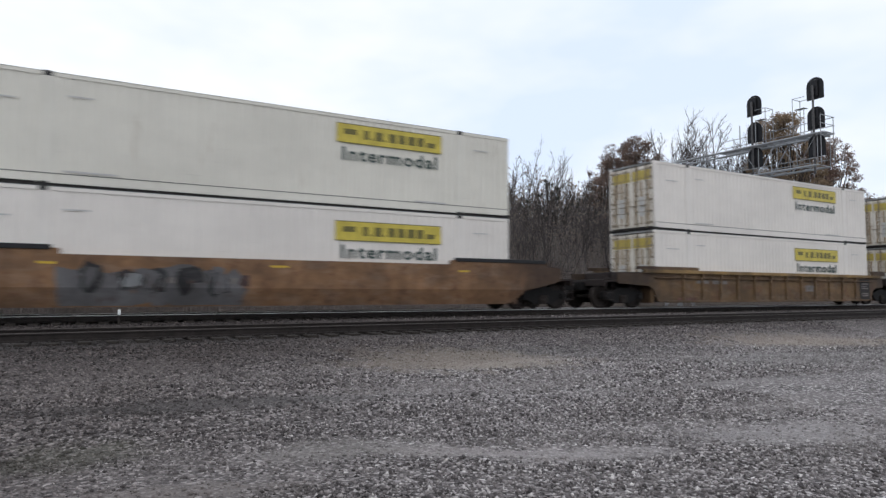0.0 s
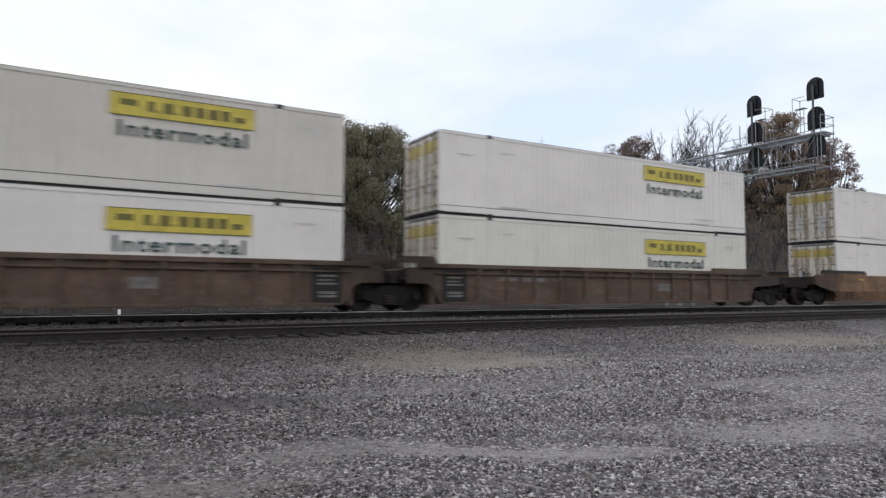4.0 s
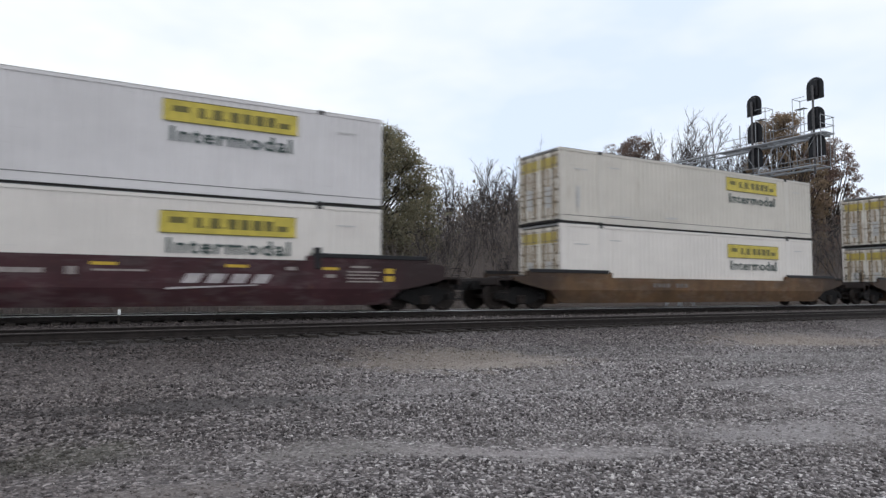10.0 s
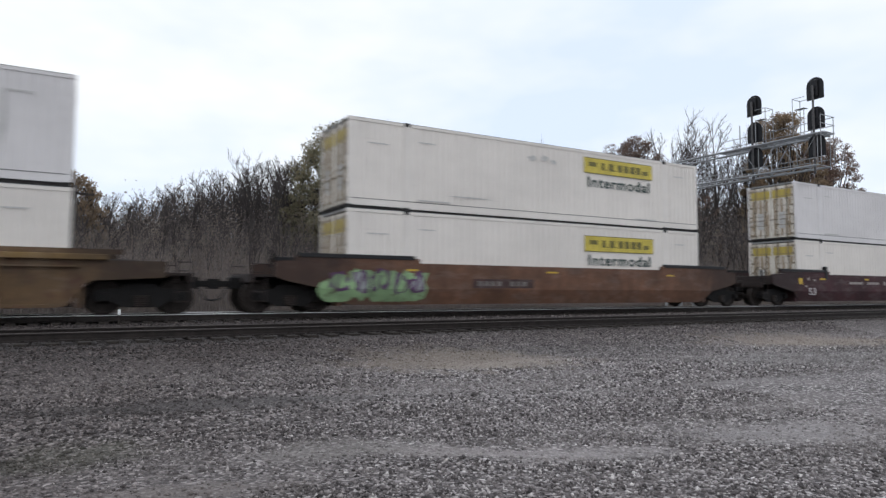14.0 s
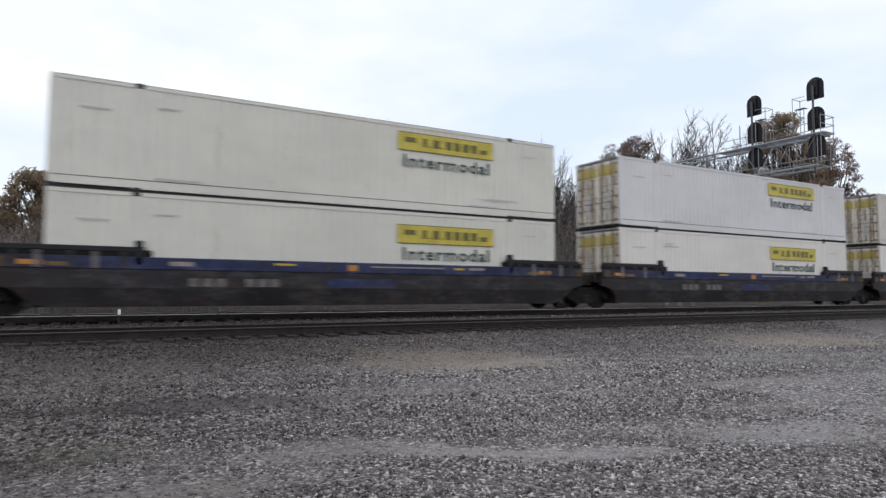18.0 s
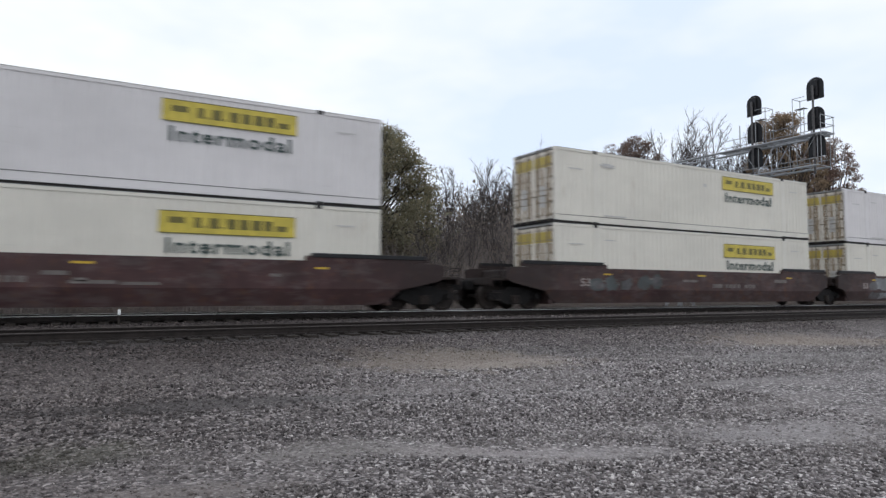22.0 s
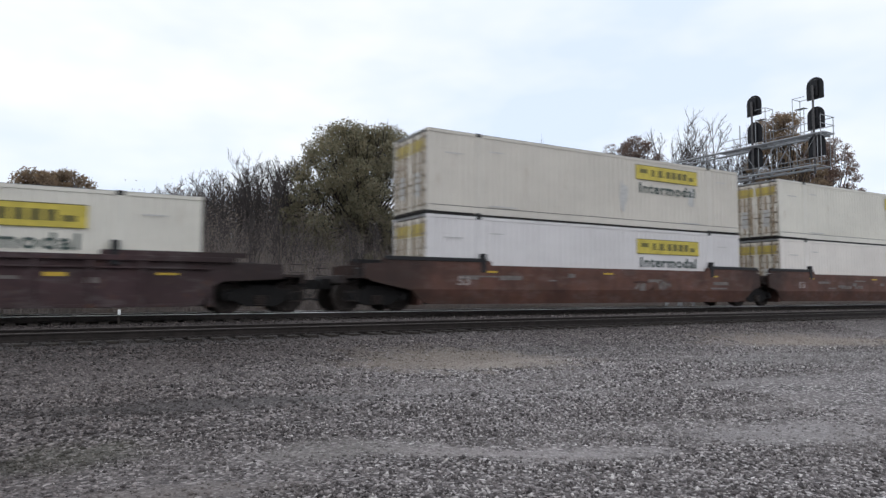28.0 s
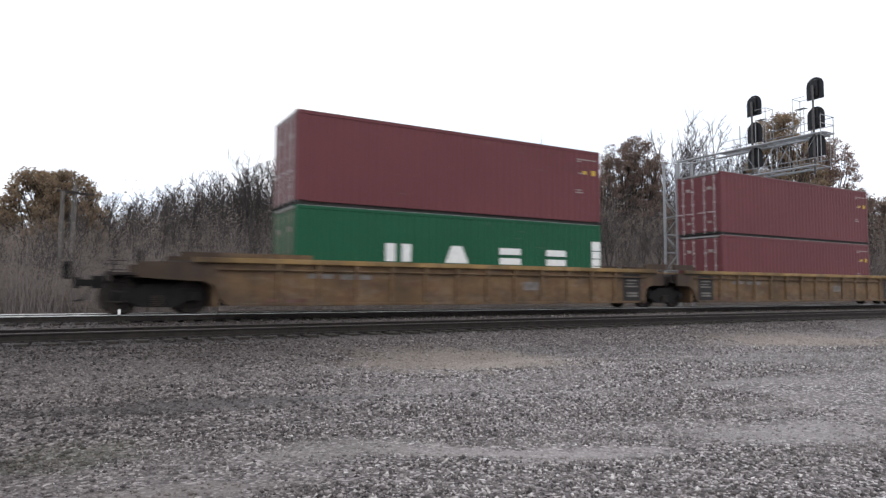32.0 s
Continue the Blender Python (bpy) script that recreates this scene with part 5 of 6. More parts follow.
def truck_part(car, x):
    def bol():
        return MB().box(-0.24, 0.24, -1.0, 1.0, 0.5, 0.66, 0.03).box(-0.3, 0.3, -0.36, 0.36, 0.62, 0.70, 0.02).mesh("truck", M["steel_dark"])
    tr = part("truck", stored("bolster", bol), car, pose(x, 0, 0), "grimy cast-steel truck with spoked frames")

    def frame_mesh(s):
        prof = [(-1.12, 0.38), (-0.72, 0.36), (-0.42, 0.2), (0.42, 0.2), (0.72, 0.36), (1.12, 0.38), (1.12, 0.6), (0.95, 0.68), (0.5, 0.7), (0.36, 0.82), (-0.36, 0.82), (-0.5, 0.7), (-0.95, 0.68), (-1.12, 0.6)]
        y0, y1 = (-1.09, -0.97) if s < 0 else (0.97, 1.09)
        mb = MB().prism(prof, y0, y1)
        for bx in (-0.89, 0.89):
            mb.tube((bx, s * 1.09, 0.4826), (bx, s * 1.2, 0.4826), 0.13, 0.11, 10)
        return mb.mesh("side_frame", M["steel_dark"])
    for s in (-1, 1):
        part("side_frame", stored(("sf", s), lambda: frame_mesh(s)), tr)
        def spr():
            prof = []
            for k in range(6):
                prof += [(0.22 + k * 0.05, 0.17), (0.24 + k * 0.05, 0.2), (0.25 + k * 0.05, 0.2), (0.265 + k * 0.05, 0.17)]
            mb = MB().lathe_y(prof, 0, 0, 12)
            mb.v = [(p[0], s * 1.12 + p[2] * 0.4, p[1]) for p in mb.v]
            return mb.mesh("spring_pack", M["steel_wheel"])
        part("spring_pack", stored(("sp", s), spr), tr)

    def wheels():
        mb = MB().tube((0, -1.05, 0), (0, 1.05, 0), 0.085, 0.085, 10)
        for s in (-1, 1):
            pr = [(s * 0.655, 0.40), (s * 0.66, 0.505), (s * 0.69, 0.505), (s * 0.70, WHEEL_R), (s * 0.82, WHEEL_R - 0.006), (s * 0.825, 0.40), (s * 0.78, 0.38), (s * 0.77, 0.17), (s * 0.86, 0.15), (s * 0.86, 0.1)]
            mb.lathe_y(pr, 0, 0, 22)
        return mb.mesh("wheelset", M["steel_wheel"], True)
    for dx in (-0.89, 0.89):
        part("wheelset", stored("wheelset", wheels), tr, pose(dx, 0, WHEEL_R), "brown steel wheels on an axle")


def well_car(kind, colour, front, rear, posts, words):
    paint = M["car_" + colour]
    th = thing("well_car", words, "rail car", "well cars of the train")
    k2 = (kind, colour)
    top = 1.2 if kind in ("blue", "low") else 1.55
    gtop = 1.40 if kind == "low" else 1.70
    for s in (-1, 1):
        if kind == "rib":
            y = lambda a, b: (min(s * a, s * b), max(s * a, s * b))
            web = part("side_sill", stored((k2, "web", s, front, rear), lambda: rib_web(front, rear, s, paint)), th)
            part("top_chord", stored((k2, "tc", s), lambda: MB().box(-8.95, 8.95, *y(1.335, 1.53), 1.42, 1.565, 0.012).mesh("top_chord", M["chord_ttx"] if colour in ("ttx", "yellow") else paint)), web)
            part("bottom_chord", stored((k2, "bc", s), lambda: MB().box(-7.7, 7.7, *y(1.41, 1.47), 0.21, 0.30, 0.01).mesh("bottom_chord", paint)), web)
            rib = stored((k2, "rib", s), lambda: MB().box(-0.05, 0.05, *y(1.405, 1.475), 0.302, 1.218, 0.008).box(-0.06, 0.06, *y(1.405, 1.525), 1.262, 1.418, 0.008).mesh("rib", paint))
            part("ledge", stored((k2, "ledge", s), lambda: MB().box(-8.3, 8.3, *y(1.405, 1.5), 1.22, 1.26, 0.008).mesh("ledge", paint)), web)
            for i in range(12):
                part("rib", rib, web, pose(-6.6 + i * 1.2, 0, 0))
            if s < 0:
                for n, g in enumerate([(-5.75, -4.95, 1.02, 1.16), (-4.7, -3.7, 1.0, 1.16), (2.2, 2.9, 0.7, 1.0)] if colour != "plum" else []):
                    part("stencil_mark", sheet("ribm%d" % n, [g], M["dim_mark"]), web, pose(0, -1.4065, 0), "worn pale stencil bar")
                for n, g in enumerate([(-6.95, -6.65, 0.32, 0.42), (-6.4, -5.75, 0.3, 0.42)] if colour not in ("brown", "plum") else []):
                    part("stencil_mark", sheet("ribr%d" % n, [g], M["car_redrust"]), web, pose(0, -1.4065, 0), "faded red-brown mark")
            for e, en in ((1, front), (-1, rear)):
                if en != "joint":
                    continue
                part("stencil_panel", stored("stpan", lambda: MB().box(-0.48, 0.48, -0.005, 0, 0.3, 1.36).mesh("stencil_panel", M["black_panel"])), web, pose(e * 7.55, s * 1.411, 0, 0, 0, 0 if s < 0 else 180), "black stencil panel")
                if s < 0:
                    for n, g in enumerate([(-0.3, 0.28, 1.08, 1.14), (-0.3, 0.2, 0.96, 1.0), (-0.3, 0.3, 0.84, 0.9), (-0.28, 0.3, 0.56, 0.64), (-0.28, 0.3, 0.46, 0.53)]):
                        part("stencil_mark", sheet("stpanm%d" % n, [g], M["dim_mark"]), web, pose(e * 7.55, -1.417, 0))
        else:
            sill = part("side_sill", stored((k2, "sill", s, front, rear), lambda: sill_mesh(front, rear, s, paint, top)), th)
            if kind == "blue":
                y = (min(s * 1.335, s * 1.50), max(s * 1.335, s * 1.50))
                part("top_chord", stored(("bch", s), lambda: MB().box(-9.2, 9.2, *y, 1.2, 1.52, 0.012).mesh("top_chord", M["blue_chord"])), sill, None, "dark blue top chord")
        for e, en in ((1, front), (-1, rear)):
            if kind == "rib":
                far = 8.9 if en == "joint" else 9.3
            else:
                far = 9.25 if en == "joint" else 9.75
            z0 = 1.567 if kind == "rib" else (1.522 if kind == "blue" else top + 0.002)
            def block():
                y0, y1 = (-1.455, -1.345) if s < 0 else (1.345, 1.455)
                prof = [(5.62, z0), (far, z0), (far, gtop), (5.66, gtop), (5.62, gtop - 0.04)]
                if kind == "rib" and en == "joint":
                    prof = [(8.3, z0), (9.55, z0), (9.55, 1.79), (8.42, 1.79), (8.3, 1.74)]
                if e < 0:
                    prof = [(-x, z) for x, z in reversed(prof)]
                return MB().prism(prof, y0, y1).mesh("end_guide", M["steel_dark"] if kind == "blue" else paint)
            part("end_guide", stored((k2, "blk", s, e, far), block), th)
            if kind != "rib":
                part("guide_cap", stored(("gcap", s, far, gtop), lambda: MB().box(5.8, far - 0.1, -1.482 if s < 0 else 1.335, -1.335 if s < 0 else 1.482, gtop - 0.05, gtop + 0.08, 0.012).mesh("guide_cap", M["black"])), th, pose(0, 0, 0) if e > 0 else pose(-(5.8 + far - 0.1), 0, 0))
            if posts:
                part("guide_post", stored(("gpost", s), lambda: MB().box(-0.10, 0.10, -1.50 if s < 0 else 1.33, -1.33 if s < 0 else 1.50, 1.3, 1.95, 0.02).mesh("guide_post", M["black"])), th, pose(e * 5.95, 0, 0), "dark steel guide post")
    part("well_floor", stored("wfloor", lambda: MB().box(-8.2, 8.2, -1.295, 1.295, 0.23, 0.345).mesh("well_floor", M["steel_dark"])), th)
    for e, en in ((1, front), (-1, rear)):
        fl = pose(0, 0, 0) if e > 0 else pose(0, 0, 0, 0, 0, 180)
        part("end_bulkhead", stored((k2, "bulk"), lambda: MB().box(8.25, 8.42, -1.33, 1.33, 0.2, 1.2 if kind == "low" else 1.46, 0.01).mesh("end_bulkhead", paint)), th, fl)
        if en == "joint":
            part("end_deck", stored((k2, "jd"), lambda: MB().box(8.425, 9.45, -1.3, 1.3, 1.02, 1.12, 0.01).box(8.6, 9.3, -1.1, 1.1, 1.12, 1.22 if kind == "low" else 1.4, 0.03).box(9.3, 9.73, -0.95, 0.95, 0.9, 1.34, 0.03).mesh("end_deck", M["end_grime"])), th, fl)
            part("connector", stored("conn", lambda: MB().box(8.43, 9.7, -0.36, 0.36, 0.72, 1.0, 0.03).mesh("connector", M["steel_dark"])), th, fl, "dark articulated connector")
            part("air_hose", stored("hosej", lambda: MB().tube((9.3, -0.9, 1.2), (9.55, -0.95, 1.32), 0.03, 0.03, 6).tube((9.55, -0.95, 1.32), (9.78, -0.95, 1.2), 0.03, 0.03, 6).mesh("air_hose", M["black"], True)), th, fl)
        else:
            deck = part("end_deck", stored((k2, "cd"), lambda: MB().box(8.425, 10.9, -1.32, 1.32, 1.05, 1.13, 0.01).box(8.6, 9.7, -1.2, 1.2, 1.13, 1.25 if kind == "low" else 1.46, 0.03).mesh("end_deck", M["end_grime"])), th, fl)
            part("draft_sill", stored("dsill", lambda: MB().box(9.0, 11.35, -0.3, 0.3, 0.705, 1.045, 0.02).mesh("draft_sill", M["steel_dark"])), th, fl)
            part("end_beam", stored((k2, "eb"), lambda: MB().box(10.9, 11.05, -1.35, 1.35, 0.88, 1.14, 0.015).mesh("end_beam", M["end_grime"])), deck)

            def coup():
                return MB().box(11.35, 11.62, -0.09, 0.09, 0.76, 0.94, 0.02).prism([(11.6, 0.7), (11.78, 0.7), (11.78, 1.0), (11.6, 1.0)], -0.16, 0.14).mesh("coupler", M["steel_dark"])
            part("coupler", stored("coup", coup), th, fl, "cast-steel knuckle coupler")
            part("air_hose", stored("hose", lambda: MB().tube((11.3, -0.4, 0.75), (11.5, -0.42, 0.4), 0.028, 0.028, 6).tube((11.5, -0.42, 0.4), (11.75, -0.3, 0.35), 0.028, 0.028, 6).mesh("air_hose", M["black"], True)), th, fl)
            for s in (-1, 1):
                def lad():
                    mb = MB()
                    for z in (0.35, 0.62, 1.18, 1.42):
                        mb.tube((10.98, s * 1.36, z), (10.58, s * 1.36, z), 0.014, 0.014, 5)
                    mb.tube((10.98, s * 1.36, 0.33), (10.98, s * 1.36, 1.6), 0.014, 0.014, 5).tube((10.58, s * 1.36, 0.33), (10.58, s * 1.36, 1.6), 0.014, 0.014, 5)
                    return mb.mesh("ladder", M["end_grime"])
                part("ladder", stored((k2, "lad", s), lad), deck)
            if e < 0:
                def hb():
                    mb = MB().tube((10.2, 0.8, 1.13), (10.2, 0.8, 1.75), 0.04, 0.04, 6)
                    for i in range(14):
                        a, b = 2 * math.pi * i / 14, 2 * math.pi * (i + 1) / 14
                        mb.tube((10.3, 0.8 + 0.27 * math.cos(a), 1.6 + 0.27 * math.sin(a)), (10.3, 0.8 + 0.27 * math.cos(b), 1.6 + 0.27 * math.sin(b)), 0.016, 0.016, 4)
                    for a in (0, 2.09, 4.19):
                        mb.tube((10.3, 0.8, 1.6), (10.3, 0.8 + 0.27 * math.cos(a), 1.6 + 0.27 * math.sin(a)), 0.012, 0.012, 4)
                    return mb.mesh("brake_wheel", M["steel_dark"])
                part("brake_wheel", stored("hbw", hb), th, fl, "hand-brake wheel")
    truck_part(th, -TRUCK_X)
    if front != "joint":
        truck_part(th, TRUCK_X)
    return th


def rib_web(front, rear, s, mat):
    st = [(-x, a, 1.42) for x, a, b in reversed(end_stations(rear, True))] + [(0, 0.22, 1.42)] + [(x, a, 1.42) for x, a, b in end_stations(front, True)]
    vs, fs = [], []
    for x, zb, zt in st:
        vs += [(x, s * 1.405, zb), (x, s * 1.405, zt), (x, s * 1.345, zt), (x, s * 1.345, zb)]
    for i in range(len(st) - 1):
        for k in range(4):
            f = (4 * i + k, 4 * i + 4 + k, 4 * i + 4 + (k + 1) % 4, 4 * i + (k + 1) % 4)
            fs.append(f if s < 0 else tuple(reversed(f)))
    fs += [tuple(range(4)), tuple(reversed(range(4 * len(st) - 4, 4 * len(st))))]
    return MB().add(vs, fs).mesh("side_sill", mat)


def graffiti(car, x0, x1, z0, z1, cols, seed, letters=5, bold=0.07, y=-1.4735):
    """Sprayed block shapes: dark outlines, filled bodies, a splash behind."""
    rng = random.Random(seed)

    def blob(cx, cz, rx, rz, n=11, rough=0.25):
        pts = []
        for i in range(n):
            a = 2 * math.pi * i / n
            k = 1 + rng.uniform(-rough, rough)
            sq = 1 / max(abs(math.cos(a)), abs(math.sin(a))) ** 0.6
            pts.append((cx + rx * k * sq * math.cos(a), min(max(cz + rz * k * sq * math.sin(a), 0.74 if z0 > 0.7 else z0), z1)))
        return pts
    w = (x1 - x0) / letters
    layers = [[], [], [], []]
    cz, hz = (z0 + z1) / 2, (z1 - z0) / 2

    def stroke(ax, az, bx, bz, th):
        d = Vector((bx - ax, bz - az)).normalized() * th
        n = Vector((-d.y, d.x))
        j = lambda: rng.uniform(-0.25, 0.25) * th
        return [(ax - d.x - n.x * -1 + j(), az - d.y + n.y + j()), (ax - d.x - n.x + j(), az - d.y - n.y + j()), (bx + d.x - n.x + j(), bz + d.y - n.y + j()), (bx + d.x + n.x + j(), bz + d.y + n.y + j())]
    for i in range(letters + 1):
        if bold > 0.1 and 0 < i < letters:
            continue
        layers[0].append((blob(x0 + (x1 - x0) * (i + rng.random()) / (letters + 1), cz - 0.25 * hz + rng.uniform(-0.25, 0.2) * hz, w * 0.8, hz * 0.78, 16, 0.3), cols[0]))
    for i in range(letters):
        cx = x0 + w * (i + 0.5)
        lo, hi = cz - hz * 0.68, cz + hz * 0.68
        a, b = cx - w * 0.24, cx + w * 0.24
        forms = [((a, lo, a + 0.1 * w, hi), (b, lo, b, hi), (a, cz, b, cz)), ((a, lo, cx, hi), (cx, hi, b, lo), (a, cz - 0.2 * hz, b, cz - 0.2 * hz)),
                 ((a, hi, b, hi), (a, lo, a, hi), (a, lo, b, lo)), ((a, hi, b, cz), (b, cz, a, lo), (a, lo, b, lo)), ((a, lo, a, hi), (a, hi, b, lo), (b, lo, b, hi))]
        col = cols[2 + i % (len(cols) - 2)]
        if bold > 0.1:
            j = lambda: rng.uniform(-0.06, 0.06)
            wd = w * 0.5
            layers[1].append(([(cx - wd + j(), lo - 0.12 + j()), (cx + wd + j(), lo - 0.12 + j()), (cx + wd + j(), hi + 0.12 + j()), (cx + j(), hi + 0.2 + j()), (cx - wd + j(), hi + 0.12 + j())], col))
            for q in rng.choice(forms)[1:]:
                layers[2].append((stroke(*q, 0.025), cols[1]))
            continue
        # puffy overlapping shapes with a slash of highlight
        for k in range(2):
            ox, oz = rng.uniform(-0.16, 0.16) * w, rng.uniform(-0.22, 0.3) * hz
            rx, rz = w * rng.uniform(0.18, 0.44), hz * rng.uniform(0.25, 0.6)
            layers[1].append((blob(cx + ox, cz + oz, rx + 0.04, rz + 0.04, 10, 0.3), cols[1]))
            layers[2].append((blob(cx + ox, cz + oz, rx * 0.86, rz * 0.86, 9, 0.32), col))
        layers[3].append((stroke(cx - 0.2 * w, cz - 0.3 * hz, cx + rng.uniform(-0.1, 0.25) * w, cz + 0.4 * hz, 0.03), cols[1]))
    for d, layer in enumerate(layers):
        by = {}
        for pts, c in layer:
            by.setdefault(c, []).append(pts)
        for c, polys in by.items():
            for q, pts in enumerate(polys):
                mb = MB()
                yy = -0.004 * d - 0.0002 * q
                vs, cut = [], []
                for (ax, az), (bx, bz) in zip(pts, pts[1:] + pts[:1]):
                    cut.append((ax, az))
                    if (az - 0.72) * (bz - 0.72) < 0:
                        k = (0.72 - az) / (bz - az)
                        cut.append((ax + (bx - ax) * k, 0.72))
                for px, pz in cut:
                    inset = 0.14 * min(max((0.72 - pz) / 0.5, 0), 1)
                    pz = min(max(pz, 0.25), 1.53)
                    vs.append((px, y + inset + yy - 0.002, pz))
                lo, hi = min(v[2] for v in vs), max(v[2] for v in vs)
                c0 = (sum(v[0] for v in vs) / len(vs), min(v[1] for v in vs), 0.72 if lo < 0.72 < hi else (lo + hi) / 2)
                n = len(vs)
                mb.add(vs + [c0], [(i, (i + 1) % n, n) for i in range(n)])
                part("graffiti", mb.mesh("graffiti", M[c]), car, None, "sprayed graffiti on the side")


def mosaic(car, x0, x1, high, low, seed, tops=(0.76, 1.5)):
    """Sprayed blocks side by side: tall ones on the upper sheet, flat ones on the folded-in lower sheet."""
    rng = random.Random(seed)
    for cols, z0, z1, step in ((high, *tops, 0.62), (low, 0.27, 0.7, 0.85)):
        x = x0
        while cols and x < x1:
            w = step * rng.uniform(0.55, 1.35)
            j = lambda k: rng.uniform(-k, k)
            lo, hi = z0 + rng.uniform(0, 0.1), z1 - rng.uniform(0.0, 0.3 if z0 > 0.7 else 0.05)
            pts = [(x + j(0.12), lo), (x + w * 0.5 + j(0.1), lo + j(0.03)), (x + w + j(0.12), lo + j(0.04)), (x + w * 1.05 + j(0.1), (lo + hi) / 2), (x + w + j(0.16), hi), (x + w * 0.4 + j(0.1), hi + j(0.06)), (x + j(0.14), hi + j(0.08)), (x - 0.06 + j(0.1), (lo + hi) / 2)]
            layer = rng.uniform(0.002, 0.006)
            vs = [(a, -1.4735 + 0.14 * max(0.0, (0.72 - b) / 0.5) - layer, min(b, 1.53)) for a, b in pts]
            part("graffiti", MB().add(vs, [tuple(range(8))]).mesh("graffiti", M[rng.choice(cols)]), car, None, "sprayed graffiti on the side")
            x += w * rng.uniform(0.75, 1.1)


def side_plates(car, key, rects, mat, label="", y=-1.472):
    for n, g in enumerate(rects):
        part("side_mark", sheet("%s_%d" % (key, n), [g], M[mat]), car, pose(0, y, 0), label)


# car number: kind, colour, guide posts, words
TTXW = "weathered yellow ribbed well car with black stencil panels"
CARS = {-1: ("rib", "yellow", 0, TTXW), 0: ("rib", "yellow", 0, TTXW)}
for i in (1, 2, 3):
    CARS[i] = ("smooth", "tan", 0, "tan-brown smooth-sided well car with grime")
for i in (4, 5, 6):
    CARS[i] = ("rib", "brown", 0, "rusty brown ribbed well car")
CARS[7] = ("smooth", "rust", 0, "rust-red well car covered in graffiti")
CARS[8] = ("low", "ochre", 0, "dark ochre well car with grimy sides")
CARS[9] = ("low", "ochre", 0, "ochre-yellow well car with grimy sides")
for i in (10, 11, 12):
    CARS[i] = ("smooth", "maroon", 1, "dark maroon well car with white and yellow markings")
CARS[13] = ("smooth", "orange", 0, "rust-orange well car with pale green graffiti")
CARS[14] = ("rib", "yellow", 0, TTXW)
for i in (15, 16, 17):
    CARS[i] = ("blue", "slate", 1, "dark slate well car with a blue top chord")
for i in (18, 19, 20):
    CARS[i] = ("smooth", "darkbrown", 0, "dark brown well car with graffiti on its side")
for i in (21, 22, 23):
    CARS[i] = ("smooth", "oxide", 0, "oxide-brown well car with worn markings")
for i in (24, 25, 26):
    CARS[i] = ("smooth", "redrust", 1, "rust-orange well car with worn white markings")
CARS[27] = ("rib", "plum", 1, "dark plum-brown ribbed well car with one container")
for i in (28, 29, 30):
    CARS[i] = ("rib", "ttx", 0, TTXW)
SETS = [(-1, 0), (1, 2, 3), (4, 5, 6), (7,), (8,), (9,), (10, 11, 12), (13,), (14,), (15, 16, 17), (18, 19, 20), (21, 22, 23), (24, 25, 26), (27,), (28, 29, 30)]
# place of each load's rear end along the train, in metres, at the clip's start
REAR = {-1: 40.4, 0: 20.8, 1: -2.81, 2: -22.25, 3: -41.85, 4: -65.46, 5: -85.03, 6: -104.66, 7: -128.12, 8: -151.8, 9: -175.48, 10: -198.99, 11: -218.58, 12: -238.17,
        13: -261.57, 14: -285.14, 15: -308.59, 16: -328.16, 17: -347.69, 18: -371.13, 19: -390.58, 20: -410.17, 21: -433.43, 22: -452.86, 23: -472.28, 24: -496.0, 25: -515.1,
        26: -534.4, 27: -557.62, 28: -579.45, 29: -598.97, 30: -618.5}
# tints of the lower and the upper container
TINTS = {-1: ("white", "cream"), 0: ("white", "white"), 1: ("white", "cream"), 2: ("cream", "white"), 3: ("white", "white"), 4: ("cream", "white"), 5: ("white", "beige"), 6: ("white", "cream"),
         7: ("white", "aged"), 8: ("white", "beige"), 9: ("white", "beige"), 10: ("white", "cool"), 11: ("cream", "cool"), 12: ("white", "cool"), 13: ("white", "white"), 14: ("white", "cool"),
         15: ("white", "beige"), 16: ("white", "cool"), 17: ("cream", "cream"), 18: ("cool", "cool"), 19: ("cream", "cool"), 20: ("cream", "cream"), 21: ("cream", "cool"), 22: ("white", "white"),
         23: ("cool", "aged"), 24: ("cream", "cool"), 25: ("white", "cream"), 26: ("cool", "beige"), 27: ("cream", None)}
STYLE = {7: "rusty", 23: "railed", 15: "blank"}
MOVERS = []          # (thing, place along the train, height)


